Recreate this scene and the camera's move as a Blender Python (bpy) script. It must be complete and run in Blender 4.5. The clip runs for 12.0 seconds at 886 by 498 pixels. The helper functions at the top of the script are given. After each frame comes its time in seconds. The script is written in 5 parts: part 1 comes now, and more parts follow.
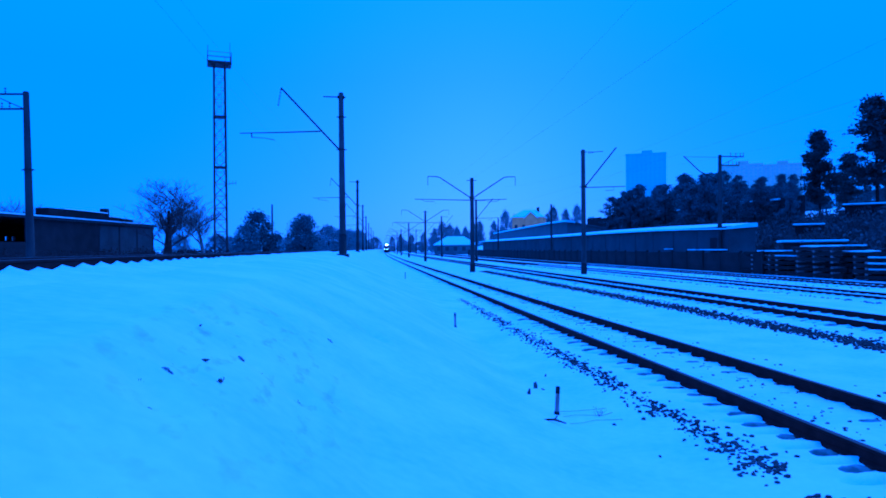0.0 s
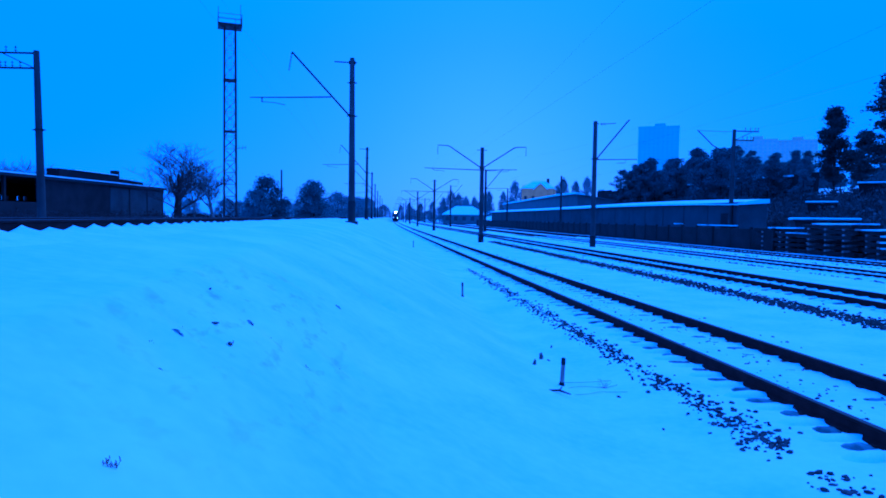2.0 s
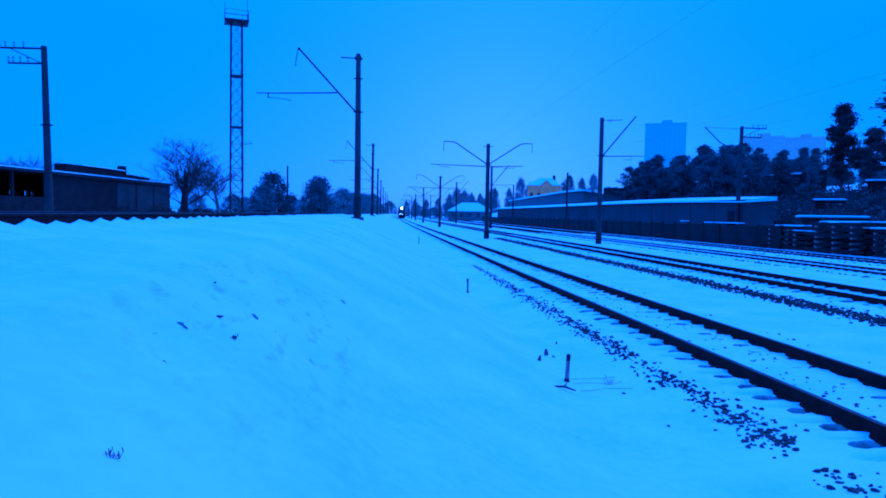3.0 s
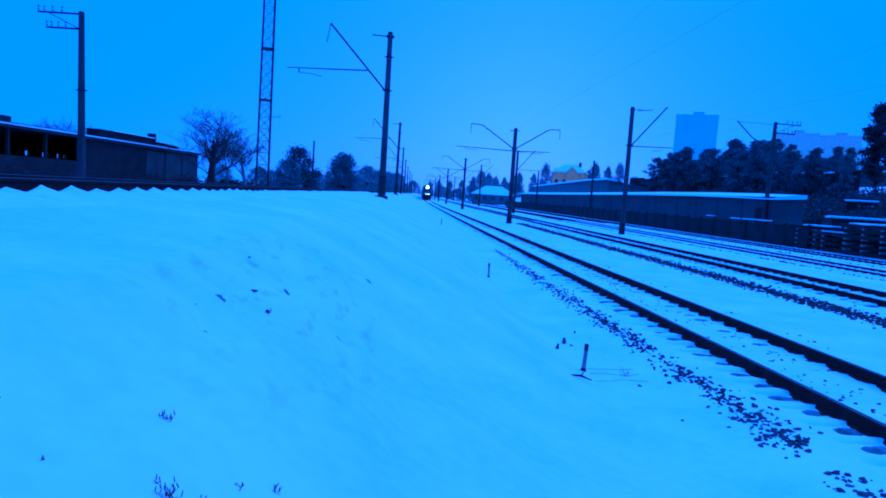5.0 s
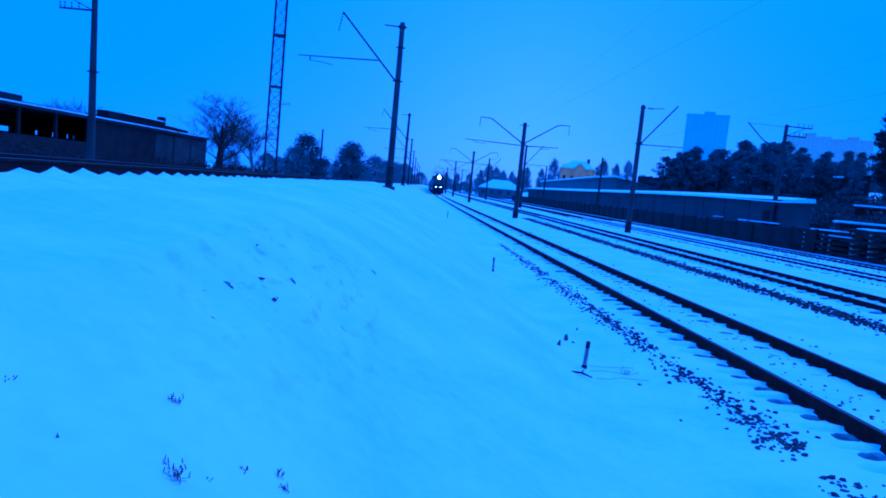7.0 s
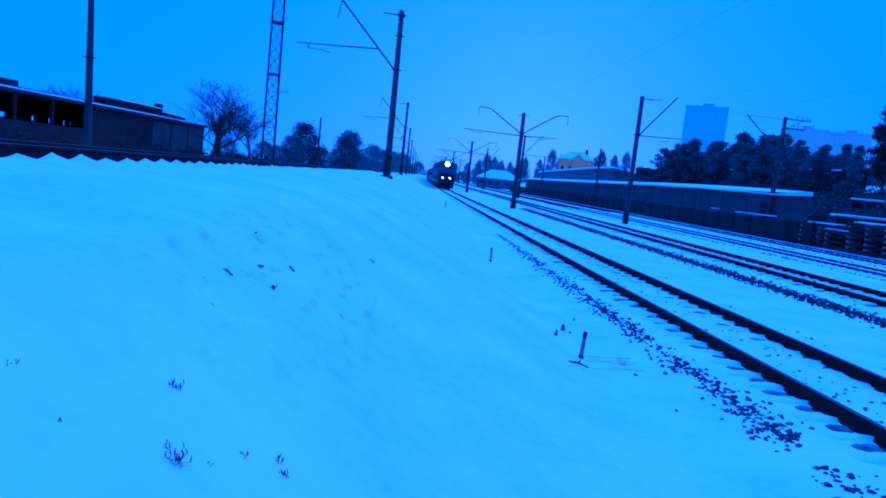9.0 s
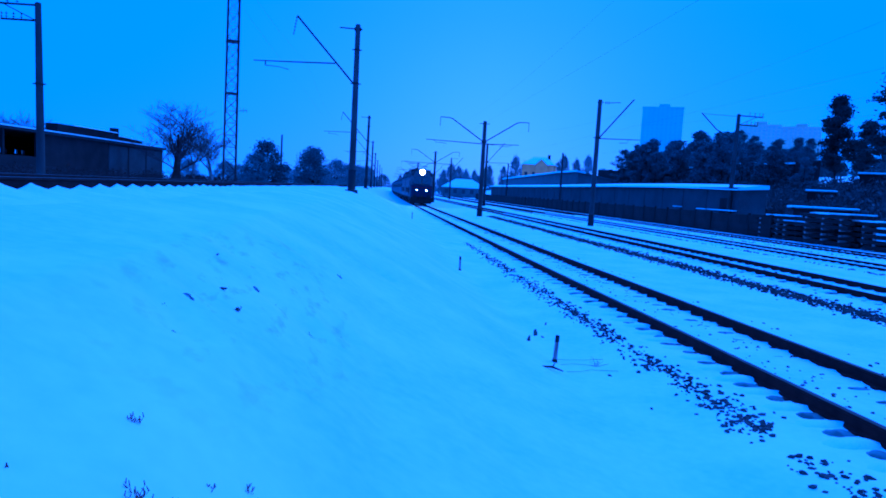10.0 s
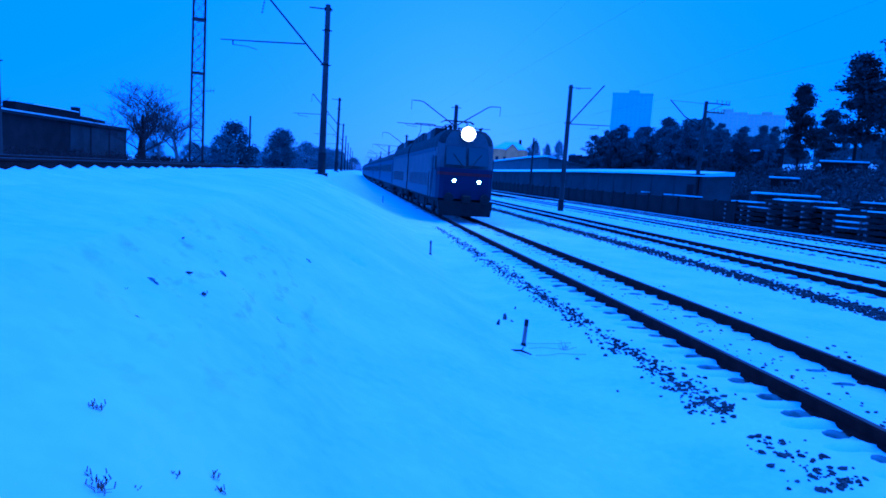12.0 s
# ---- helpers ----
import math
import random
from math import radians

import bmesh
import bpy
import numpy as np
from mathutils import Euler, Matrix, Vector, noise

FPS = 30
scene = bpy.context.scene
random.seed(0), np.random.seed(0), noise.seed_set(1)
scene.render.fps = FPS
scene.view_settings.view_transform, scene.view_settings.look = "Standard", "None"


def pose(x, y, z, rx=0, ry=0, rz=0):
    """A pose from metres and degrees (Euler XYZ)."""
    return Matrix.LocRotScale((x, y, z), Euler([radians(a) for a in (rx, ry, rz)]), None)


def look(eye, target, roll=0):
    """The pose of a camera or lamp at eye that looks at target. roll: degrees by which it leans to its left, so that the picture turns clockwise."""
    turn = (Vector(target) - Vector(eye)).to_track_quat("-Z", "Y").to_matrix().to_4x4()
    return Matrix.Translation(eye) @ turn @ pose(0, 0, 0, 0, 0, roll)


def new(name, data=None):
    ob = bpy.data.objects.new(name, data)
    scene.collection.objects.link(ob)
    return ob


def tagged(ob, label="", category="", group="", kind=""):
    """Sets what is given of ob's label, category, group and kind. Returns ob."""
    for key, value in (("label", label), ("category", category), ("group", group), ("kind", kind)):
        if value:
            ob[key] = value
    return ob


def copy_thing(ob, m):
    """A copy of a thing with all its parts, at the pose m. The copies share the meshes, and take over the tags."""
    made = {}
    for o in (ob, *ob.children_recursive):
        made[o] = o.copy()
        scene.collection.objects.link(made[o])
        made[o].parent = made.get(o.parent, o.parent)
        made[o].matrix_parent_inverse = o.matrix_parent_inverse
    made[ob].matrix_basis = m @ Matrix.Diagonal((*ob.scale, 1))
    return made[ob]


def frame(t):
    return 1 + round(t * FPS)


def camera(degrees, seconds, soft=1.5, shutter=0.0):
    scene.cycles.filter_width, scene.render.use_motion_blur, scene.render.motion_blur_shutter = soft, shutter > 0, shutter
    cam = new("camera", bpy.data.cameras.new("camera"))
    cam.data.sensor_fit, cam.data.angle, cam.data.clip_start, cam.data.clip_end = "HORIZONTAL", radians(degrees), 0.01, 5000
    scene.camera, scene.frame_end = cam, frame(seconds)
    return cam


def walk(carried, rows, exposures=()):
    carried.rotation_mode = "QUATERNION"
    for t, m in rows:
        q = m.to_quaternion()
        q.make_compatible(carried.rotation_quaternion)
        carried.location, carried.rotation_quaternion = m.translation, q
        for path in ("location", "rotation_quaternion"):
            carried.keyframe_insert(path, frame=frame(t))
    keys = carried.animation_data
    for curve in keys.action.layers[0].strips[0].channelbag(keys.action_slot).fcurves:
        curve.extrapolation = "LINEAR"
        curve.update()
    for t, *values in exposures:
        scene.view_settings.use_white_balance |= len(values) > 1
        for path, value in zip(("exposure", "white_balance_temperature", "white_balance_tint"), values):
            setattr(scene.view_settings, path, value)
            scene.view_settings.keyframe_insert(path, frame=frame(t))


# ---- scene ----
cam = camera(68.6, 12.0, soft=1.75)
PATH = [
    (0, (-0.008, -0.029, 2.054), (0.225, 1.957, 2.052), -0.5),
    (0.5, (-0.03, -0.066, 2.056), (0.177, 1.923, 1.994), 0.4),
    (1, (-0.028, -0.039, 2.049), (0.172, 1.949, 1.956), 0.5),
    (1.5, (-0.02, -0.045, 2.046), (0.176, 1.942, 1.941), 0.7),
    (2, (-0.019, -0.011, 2.051), (0.189, 1.976, 1.955), 0.8),
    (2.5, (-0.013, -0.034, 2.044), (0.189, 1.953, 1.935), 1.1),
    (3, (-0.012, 0.002, 2.036), (0.179, 1.99, 1.929), 1.0),
    (3.2, (-0.01, 0.002, 2.035), (0.19, 1.989, 1.931), 1.2),
    (4.8, (-0.092, -0.124, 2.077), (0.067, 1.865, 1.937), 3.8),
    (5, (-0.078, -0.115, 2.078), (0.051, 1.874, 1.912), 3.8),
    (5.5, (-0.078, -0.072, 2.071), (0.048, 1.917, 1.902), 4.5),
    (6, (-0.036, -0.082, 2.063), (0.07, 1.906, 1.872), 4.5),
    (6.5, (-0.047, -0.071, 2.06), (0.058, 1.918, 1.874), 5.2),
    (7, (-0.086, -0.162, 2.096), (0.029, 1.826, 1.905), 5.6),
    (9, (-0.098, -0.168, 2.09), (0.028, 1.815, 1.869), 6.1),
    (9.5, (-0.091, -0.146, 2.097), (0.013, 1.841, 1.901), 5.7),
    (10, (-0.08, -0.115, 2.087), (0.139, 1.865, 1.906), 3.3),
    (10.5, (-0.08, -0.1, 2.081), (0.169, 1.875, 1.884), 3.7),
    (11, (-0.067, -0.094, 2.082), (0.205, 1.876, 1.878), 3.3),
    (11.5, (-0.078, -0.099, 2.079), (0.212, 1.867, 1.852), 3.4),
    (12, (-0.071, -0.111, 2.091), (0.239, 1.852, 1.867), 3.8),
]
walk(cam, [(t, look(eye, target, roll)) for t, eye, target, roll in PATH],
     exposures=[(0.0, 0.1, 3000, 10), (12.0, 0.1, 3000, 10)])

# ---------------------------------------------------------------- light
world = bpy.data.worlds.new("overcast_dusk")
scene.world = world
world.use_nodes = True
wn, wl = world.node_tree.nodes, world.node_tree.links
wn.clear()
sky = wn.new("ShaderNodeTexSky")
sky.sky_type, sky.sun_disc = "NISHITA", False
sky.sun_elevation, sky.sun_rotation = radians(9), radians(10)
sky.air_density, sky.dust_density, sky.ozone_density = 1.0, 2.0, 3.0
cloud = wn.new("ShaderNodeRGB")
cloud.outputs[0].default_value = (2.74, 3.34, 7.85, 1)
veil = wn.new("ShaderNodeMix")
veil.data_type = "RGBA"
veil.inputs["Factor"].default_value = 0.97
background = wn.new("ShaderNodeBackground")
background.inputs["Strength"].default_value = 0.085
out = wn.new("ShaderNodeOutputWorld")
wl.new(sky.outputs["Color"], veil.inputs["A"])
# an overcast sky is brighter overhead than at the horizon
sky_way, sky_axis, climb, deck = (wn.new(k) for k in ("ShaderNodeTexCoord", "ShaderNodeSeparateXYZ", "ShaderNodeMapRange", "ShaderNodeVectorMath"))
climb.inputs["From Min"].default_value, climb.inputs["From Max"].default_value = 0.25, 1.0
climb.inputs["To Min"].default_value, climb.inputs["To Max"].default_value = 1.0, 1.58
deck.operation = "SCALE"
wl.new(sky_way.outputs["Generated"], sky_axis.inputs[0])
wl.new(sky_axis.outputs["Z"], climb.inputs["Value"])
wl.new(cloud.outputs[0], deck.inputs[0])
wl.new(climb.outputs["Result"], deck.inputs["Scale"])
wl.new(deck.outputs["Vector"], veil.inputs["B"])
wl.new(veil.outputs["Result"], background.inputs["Color"])
wl.new(background.outputs[0], out.inputs["Surface"])

sun = new("sun", bpy.data.lights.new("sun", "SUN"))
sun.data.energy, sun.data.angle, sun.data.color = 0.42, radians(50), (1.0, 0.9, 0.8)
sun.rotation_euler = look((0, 0, 0), (-0.55, -0.45, -1.0)).to_euler()


# ---------------------------------------------------------------- materials
def material(name, color, second=None, rough=0.8, metal=0.0, scale=6.0, fine=60.0, bump=0.3, mix=(0.35, 0.7), random_tint=0.0, stretch=(1, 1, 1), gloss=0.25):
    """A surface with stains at one scale and grain and relief at a finer one."""
    m = bpy.data.materials.new(name)
    m.use_nodes = True
    n, l = m.node_tree.nodes, m.node_tree.links
    bsdf = n["Principled BSDF"]
    bsdf.inputs["Roughness"].default_value, bsdf.inputs["Metallic"].default_value = rough, metal
    bsdf.inputs["Specular IOR Level"].default_value = gloss
    place = n.new("ShaderNodeTexCoord")
    mapping = n.new("ShaderNodeMapping")
    mapping.inputs["Scale"].default_value = stretch
    l.new(place.outputs["Object"], mapping.inputs["Vector"])
    big, small = n.new("ShaderNodeTexNoise"), n.new("ShaderNodeTexNoise")
    big.inputs["Scale"].default_value, small.inputs["Scale"].default_value = scale, fine
    big.inputs["Detail"].default_value, small.inputs["Detail"].default_value = 5, 3
    ramp = n.new("ShaderNodeValToRGB")
    second = second or tuple(c * 0.6 for c in color)
    ramp.color_ramp.elements[0].position, ramp.color_ramp.elements[1].position = mix
    ramp.color_ramp.elements[0].color, ramp.color_ramp.elements[1].color = (*second, 1), (*color, 1)
    grain = n.new("ShaderNodeMix")
    grain.data_type, grain.blend_type = "RGBA", "OVERLAY"
    grain.inputs["Factor"].default_value = 0.35
    l.new(mapping.outputs["Vector"], big.inputs["Vector"])
    l.new(mapping.outputs["Vector"], small.inputs["Vector"])
    l.new(big.outputs["Fac"], ramp.inputs["Fac"])
    l.new(ramp.outputs["Color"], grain.inputs["A"])
    l.new(small.outputs["Fac"], grain.inputs["B"])
    last = grain.outputs["Result"]
    if random_tint:
        info, hsv = n.new("ShaderNodeObjectInfo"), n.new("ShaderNodeHueSaturation")
        span = n.new("ShaderNodeMapRange")
        span.inputs["To Min"].default_value, span.inputs["To Max"].default_value = 1 - random_tint, 1 + random_tint
        l.new(info.outputs["Random"], span.inputs["Value"])
        l.new(span.outputs["Result"], hsv.inputs["Value"])
        l.new(last, hsv.inputs["Color"])
        last = hsv.outputs["Color"]
    l.new(last, bsdf.inputs["Base Color"])
    relief = n.new("ShaderNodeBump")
    relief.inputs["Strength"].default_value, relief.inputs["Distance"].default_value = bump, 0.02
    l.new(small.outputs["Fac"], relief.inputs["Height"])
    l.new(relief.outputs["Normal"], bsdf.inputs["Normal"])
    return m


def glow(name, color, strength):
    m = bpy.data.materials.new(name)
    m.use_nodes = True
    b = m.node_tree.nodes["Principled BSDF"]
    b.inputs["Base Color"].default_value = (*color, 1)
    b.inputs["Emission Color"].default_value = (*color, 1)
    b.inputs["Emission Strength"].default_value = strength
    return m


def pane_glass(name, color, rough=0.08):
    m = bpy.data.materials.new(name)
    m.use_nodes = True
    b = m.node_tree.nodes["Principled BSDF"]
    b.inputs["Base Color"].default_value = (*color, 1)
    b.inputs["Roughness"].default_value = rough
    b.inputs["Specular IOR Level"].default_value = 0.7
    return m


SNOW = material("snow", (0.88, 0.885, 0.9), (0.77, 0.79, 0.84), rough=0.7, scale=0.8, fine=9.0, bump=0.08)


def dirty(m, color, scale, low, high, most):
    """Soft stains of earth that shows through thin snow, drawn out along the slope."""
    n, l = m.node_tree.nodes, m.node_tree.links
    bsdf = n["Principled BSDF"]
    clean = bsdf.inputs["Base Color"].links[0].from_socket
    place, turned, spots, span, mix = (n.new("ShaderNodeTexCoord"), n.new("ShaderNodeMapping"), n.new("ShaderNodeTexNoise"), n.new("ShaderNodeMapRange"), n.new("ShaderNodeMix"))
    turned.inputs["Rotation"].default_value = (0, 0, 0.25)
    turned.inputs["Scale"].default_value = (1.25, 0.6, 1.0)
    spots.inputs["Scale"].default_value, spots.inputs["Detail"].default_value, spots.inputs["Roughness"].default_value = scale, 3.0, 0.55
    span.inputs["From Min"].default_value, span.inputs["From Max"].default_value = low, high
    span.inputs["To Max"].default_value = most
    mix.data_type = "RGBA"
    mix.inputs["B"].default_value = (*color, 1)
    l.new(place.outputs["Object"], turned.inputs["Vector"])
    l.new(turned.outputs["Vector"], spots.inputs["Vector"])
    l.new(spots.outputs["Fac"], span.inputs["Value"])
    # only on the worn crest of the bank
    crest, far, fade, both = n.new("ShaderNodeMapping"), n.new("ShaderNodeVectorMath"), n.new("ShaderNodeMapRange"), n.new("ShaderNodeMath")
    crest.inputs["Location"].default_value, crest.inputs["Scale"].default_value = (1.0, -1.75, 0.0), (1.1, 0.35, 0.0)
    far.operation, both.operation = "LENGTH", "MULTIPLY"
    fade.inputs["From Min"].default_value, fade.inputs["From Max"].default_value = 0.35, 1.0
    fade.inputs["To Min"].default_value, fade.inputs["To Max"].default_value = 1.0, 0.05
    l.new(place.outputs["Object"], crest.inputs["Vector"])
    l.new(crest.outputs["Vector"], far.inputs[0])
    l.new(far.outputs["Value"], fade.inputs["Value"])
    l.new(span.outputs["Result"], both.inputs[0])
    l.new(fade.outputs["Result"], both.inputs[1])
    l.new(both.outputs["Value"], mix.inputs["Factor"])
    l.new(clean, mix.inputs["A"])
    l.new(mix.outputs["Result"], bsdf.inputs["Base Color"])


dirty(SNOW, (0.24, 0.24, 0.27), 5.5, 0.56, 0.74, 0.55)
SNOW_CAP = material("settled_snow", (0.86, 0.87, 0.89), (0.78, 0.80, 0.84), rough=0.75, scale=3.0, fine=40.0, bump=0.25)
RAIL = material("rusty_rail_steel", (0.026, 0.017, 0.014), (0.013, 0.010, 0.009), rough=0.8, scale=5, fine=80, gloss=0.1)
RAIL_HEAD = material("worn_rail_head", (0.05, 0.045, 0.045), (0.025, 0.022, 0.022), rough=0.5, metal=0.3, scale=3, fine=50, bump=0.1, gloss=0.2)
SLEEPER = material("old_concrete_sleeper", (0.16, 0.155, 0.15), (0.07, 0.065, 0.06), rough=0.9, scale=4, fine=60, random_tint=0.2)
DUSTED = material("snow_dusted_concrete", (0.25, 0.27, 0.28), (0.09, 0.1, 0.1), rough=0.85, scale=7, fine=60, random_tint=0.2)
THIN_SNOW = material("thin_grubby_snow", (0.42, 0.42, 0.44), (0.17, 0.17, 0.18), rough=0.85, scale=12, fine=80)
SHRUB = material("snow_dusted_shrub", (0.10, 0.098, 0.096), (0.06, 0.058, 0.057), rough=0.95, scale=1.2, fine=20)
STONE = material("ballast_stone", (0.10, 0.096, 0.095), (0.035, 0.034, 0.034), rough=0.9, scale=9, fine=50, random_tint=0.45)
CONCRETE = material("wet_pole_concrete", (0.06, 0.058, 0.056), (0.028, 0.027, 0.026), rough=0.85, scale=1.6, fine=40, random_tint=0.2, stretch=(1, 1, 0.3))
BITUMEN = material("bitumen_coating", (0.018, 0.018, 0.02), rough=0.6, scale=3, fine=30)
STEEL = material("galvanised_dark_steel", (0.035, 0.034, 0.035), (0.018, 0.016, 0.015), rough=0.55, metal=0.5, scale=5, fine=60)
MAST = material("flaking_painted_mast_steel", (0.045, 0.04, 0.04), (0.025, 0.018, 0.016), rough=0.7, metal=0.2, scale=3, fine=40)
INSULATOR = material("glazed_insulator", (0.05, 0.04, 0.04), rough=0.25, scale=10, fine=60, bump=0.05)
WIRE = material("copper_wire_weathered", (0.05, 0.05, 0.05), rough=0.6, metal=0.5)
BARK = material("bark", (0.035, 0.028, 0.024), (0.016, 0.013, 0.012), rough=0.95, scale=8, fine=40, bump=0.7)
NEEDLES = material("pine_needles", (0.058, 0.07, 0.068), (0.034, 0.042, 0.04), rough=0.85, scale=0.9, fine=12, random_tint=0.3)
# paler needles and twigs for distant trees: air haze painted into the base colour
HAZED_NEEDLES = material("hazed_needles", (0.13, 0.148, 0.152), (0.08, 0.09, 0.093), rough=0.9, scale=0.9, fine=12, random_tint=0.3)
FAR_HAZED_NEEDLES = material("far_hazed_needles", (0.27, 0.28, 0.29), (0.17, 0.175, 0.18), rough=0.9, scale=0.9, fine=12, random_tint=0.2)
HAZED_TWIGS = material("hazed_twigs", (0.2, 0.195, 0.19), (0.11, 0.105, 0.1), rough=0.95, scale=4, fine=40)
TWIGS = material("dry_twigs", (0.07, 0.06, 0.058), (0.035, 0.03, 0.029), rough=0.95, scale=4, fine=40)
GRASS = material("dry_grass", (0.12, 0.10, 0.06), (0.05, 0.04, 0.03), rough=0.95, scale=6, fine=40)
POST_WOOD = material("weathered_post", (0.3, 0.28, 0.26), (0.13, 0.12, 0.11), rough=0.9, scale=8, fine=60, stretch=(1, 1, 0.2))
POST_TOP = material("dark_post_tip", (0.02, 0.02, 0.02), rough=0.7)
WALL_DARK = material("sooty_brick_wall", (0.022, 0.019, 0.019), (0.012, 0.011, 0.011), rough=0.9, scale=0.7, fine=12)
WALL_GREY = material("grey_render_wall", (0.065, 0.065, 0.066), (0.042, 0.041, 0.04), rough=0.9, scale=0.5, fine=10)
HALL_WALL = material("pale_grey_sheet_wall", (0.15, 0.15, 0.15), (0.11, 0.11, 0.11), rough=0.7, scale=0.4, fine=10)
WALL_PANEL = material("ribbed_wall_panel", (0.062, 0.062, 0.065), (0.038, 0.038, 0.04), rough=0.7, scale=0.4, fine=10)
FENCE = material("dark_concrete_fence", (0.020, 0.019, 0.018), (0.010, 0.010, 0.009), rough=0.9, scale=0.8, fine=14, random_tint=0.2)
YELLOW = material("yellow_render", (0.62, 0.42, 0.16), (0.5, 0.33, 0.13), rough=0.85, scale=0.6, fine=12)
# the grey block's wall is paled: distance haze put into its colour
PALE_BLOCK = material("pale_panel_block", (0.56, 0.59, 0.59), (0.5, 0.53, 0.53), rough=0.85, scale=0.05, fine=1)
CREAM_BLOCK = material("cream_panel_block", (0.52, 0.54, 0.4), (0.47, 0.48, 0.36), rough=0.85, scale=0.05, fine=1)
# panes nearly as pale as the walls, painting in the low contrast of haze
FAR_WINDOW = pane_glass("hazed_far_glass", (0.46, 0.49, 0.42), 0.6)
DULL_WINDOW = pane_glass("dusty_window_glass", (0.03, 0.032, 0.035), 0.65)
WINDOW = pane_glass("dark_window_glass", (0.03, 0.035, 0.04))
LOCO_BLUE = material("locomotive_blue_paint", (0.011, 0.013, 0.045), (0.007, 0.009, 0.03), rough=0.4, scale=1.2, fine=20, bump=0.05)
LOCO_PALE = material("locomotive_pale_paint", (0.12, 0.115, 0.12), (0.075, 0.072, 0.076), rough=0.45, scale=1.0, fine=18, bump=0.05)
LOCO_RED = material("locomotive_red_stripe", (0.05, 0.006, 0.012), (0.03, 0.005, 0.009), rough=0.45, scale=2, fine=20, bump=0.05)
LOCO_ROOF = material("sooty_roof_paint", (0.03, 0.03, 0.032), (0.016, 0.016, 0.018), rough=0.7, scale=1.5, fine=20)
UNDER = material("oily_underframe", (0.014, 0.014, 0.015), (0.008, 0.008, 0.008), rough=0.75, scale=3, fine=30)
COACH_BLUE = material("coach_blue_paint", (0.035, 0.045, 0.10), (0.022, 0.03, 0.07), rough=0.45, scale=1, fine=18, bump=0.05)
HEADLIGHT = glow("headlight_lens", (1.0, 0.85, 0.6), 75.0)
# warm emission that imitates bloom round the lens, not a lamp of its own
BLOOM = glow("headlight_bloom", (1.0, 0.62, 0.36), 2.5)
LAMP = glow("marker_lamp_lens", (1.0, 0.9, 0.75), 40.0)


# ---------------------------------------------------------------- building helpers
def part(name, bm, mat, parent=None, label=""):
    """Link a bmesh as one mesh object, under a thing or a part."""
    me = bpy.data.meshes.new(name)
    bm.to_mesh(me)
    bm.free()
    for mm in (mat if isinstance(mat, (list, tuple)) else [mat]):
        me.materials.append(mm)
    return piece(name, me, parent, label)


def piece(name, me, parent=None, label="", m=None):
    ob = new(name, me)
    ob.parent = parent
    if m is not None:
        ob.matrix_basis = m
    return tagged(ob, label)


def thing(name, m, label, category, group="", kind=""):
    ob = new(name)
    ob.matrix_basis = m
    return tagged(ob, label, category, group, kind)


def box(bm, x0, y0, z0, x1, y1, z1, bevel=0.0, slot=0):
    """A box between two corners, with worn edges."""
    r = bmesh.ops.create_cube(bm, size=1)
    vs = r["verts"]
    for v in vs:
        v.co = Vector(((x0 + x1) / 2 + v.co.x * (x1 - x0), (y0 + y1) / 2 + v.co.y * (y1 - y0), (z0 + z1) / 2 + v.co.z * (z1 - z0)))
    fs = {f for v in vs for f in v.link_faces}
    for f in fs:
        f.material_index = slot
    if bevel:
        es = list({e for v in vs for e in v.link_edges})
        bmesh.ops.bevel(bm, geom=es, offset=bevel, segments=1, affect="EDGES", material=-1)
    return bm


def tube(bm, pts, radii, sides=8, slot=0, cap=True):
    """A tube through points with a radius at each."""
    pts = [Vector(p) for p in pts]
    if not isinstance(radii, (list, tuple)):
        radii = [radii] * len(pts)
    rings = []
    for i, p in enumerate(pts):
        d = (pts[min(i + 1, len(pts) - 1)] - pts[max(i - 1, 0)]).normalized()
        a = d.cross(Vector((0, 0, 1)) if abs(d.z) < 0.9 else Vector((1, 0, 0))).normalized()
        b = d.cross(a)
        rings.append([bm.verts.new(p + (a * math.cos(k * 2 * math.pi / sides) + b * math.sin(k * 2 * math.pi / sides)) * radii[i]) for k in range(sides)])
    for r0, r1 in zip(rings, rings[1:]):
        for k in range(sides):
            f = bm.faces.new((r0[k], r0[(k + 1) % sides], r1[(k + 1) % sides], r1[k]))
            f.smooth, f.material_index = sides > 4, slot
    if cap and sides > 2:
        bm.faces.new(rings[0]).material_index = slot
        bm.faces.new(rings[-1][::-1]).material_index = slot
    return bm


def sweep(bm, profile, stations, slot=0, smooth=False):
    """A closed (x, z) profile carried through stations of (offset x, y, z)."""
    rings = [[bm.verts.new((ox + px, y, oz + pz)) for px, pz in profile] for ox, y, oz in stations]
    n = len(profile)
    for r0, r1 in zip(rings, rings[1:]):
        for k in range(n):
            f = bm.faces.new((r0[k], r0[(k + 1) % n], r1[(k + 1) % n], r1[k]))
            f.material_index, f.smooth = slot, smooth
    bm.faces.new(rings[0])
    bm.faces.new(rings[-1][::-1])
    bmesh.ops.recalc_face_normals(bm, faces=bm.faces)
    return bm


# ---------------------------------------------------------------- the lie of the land
def bend(y):
    """How far the tracks have swung to the east at y: a very wide curve."""
    return max(0.0, y - 32.0) ** 2 / 21600.0


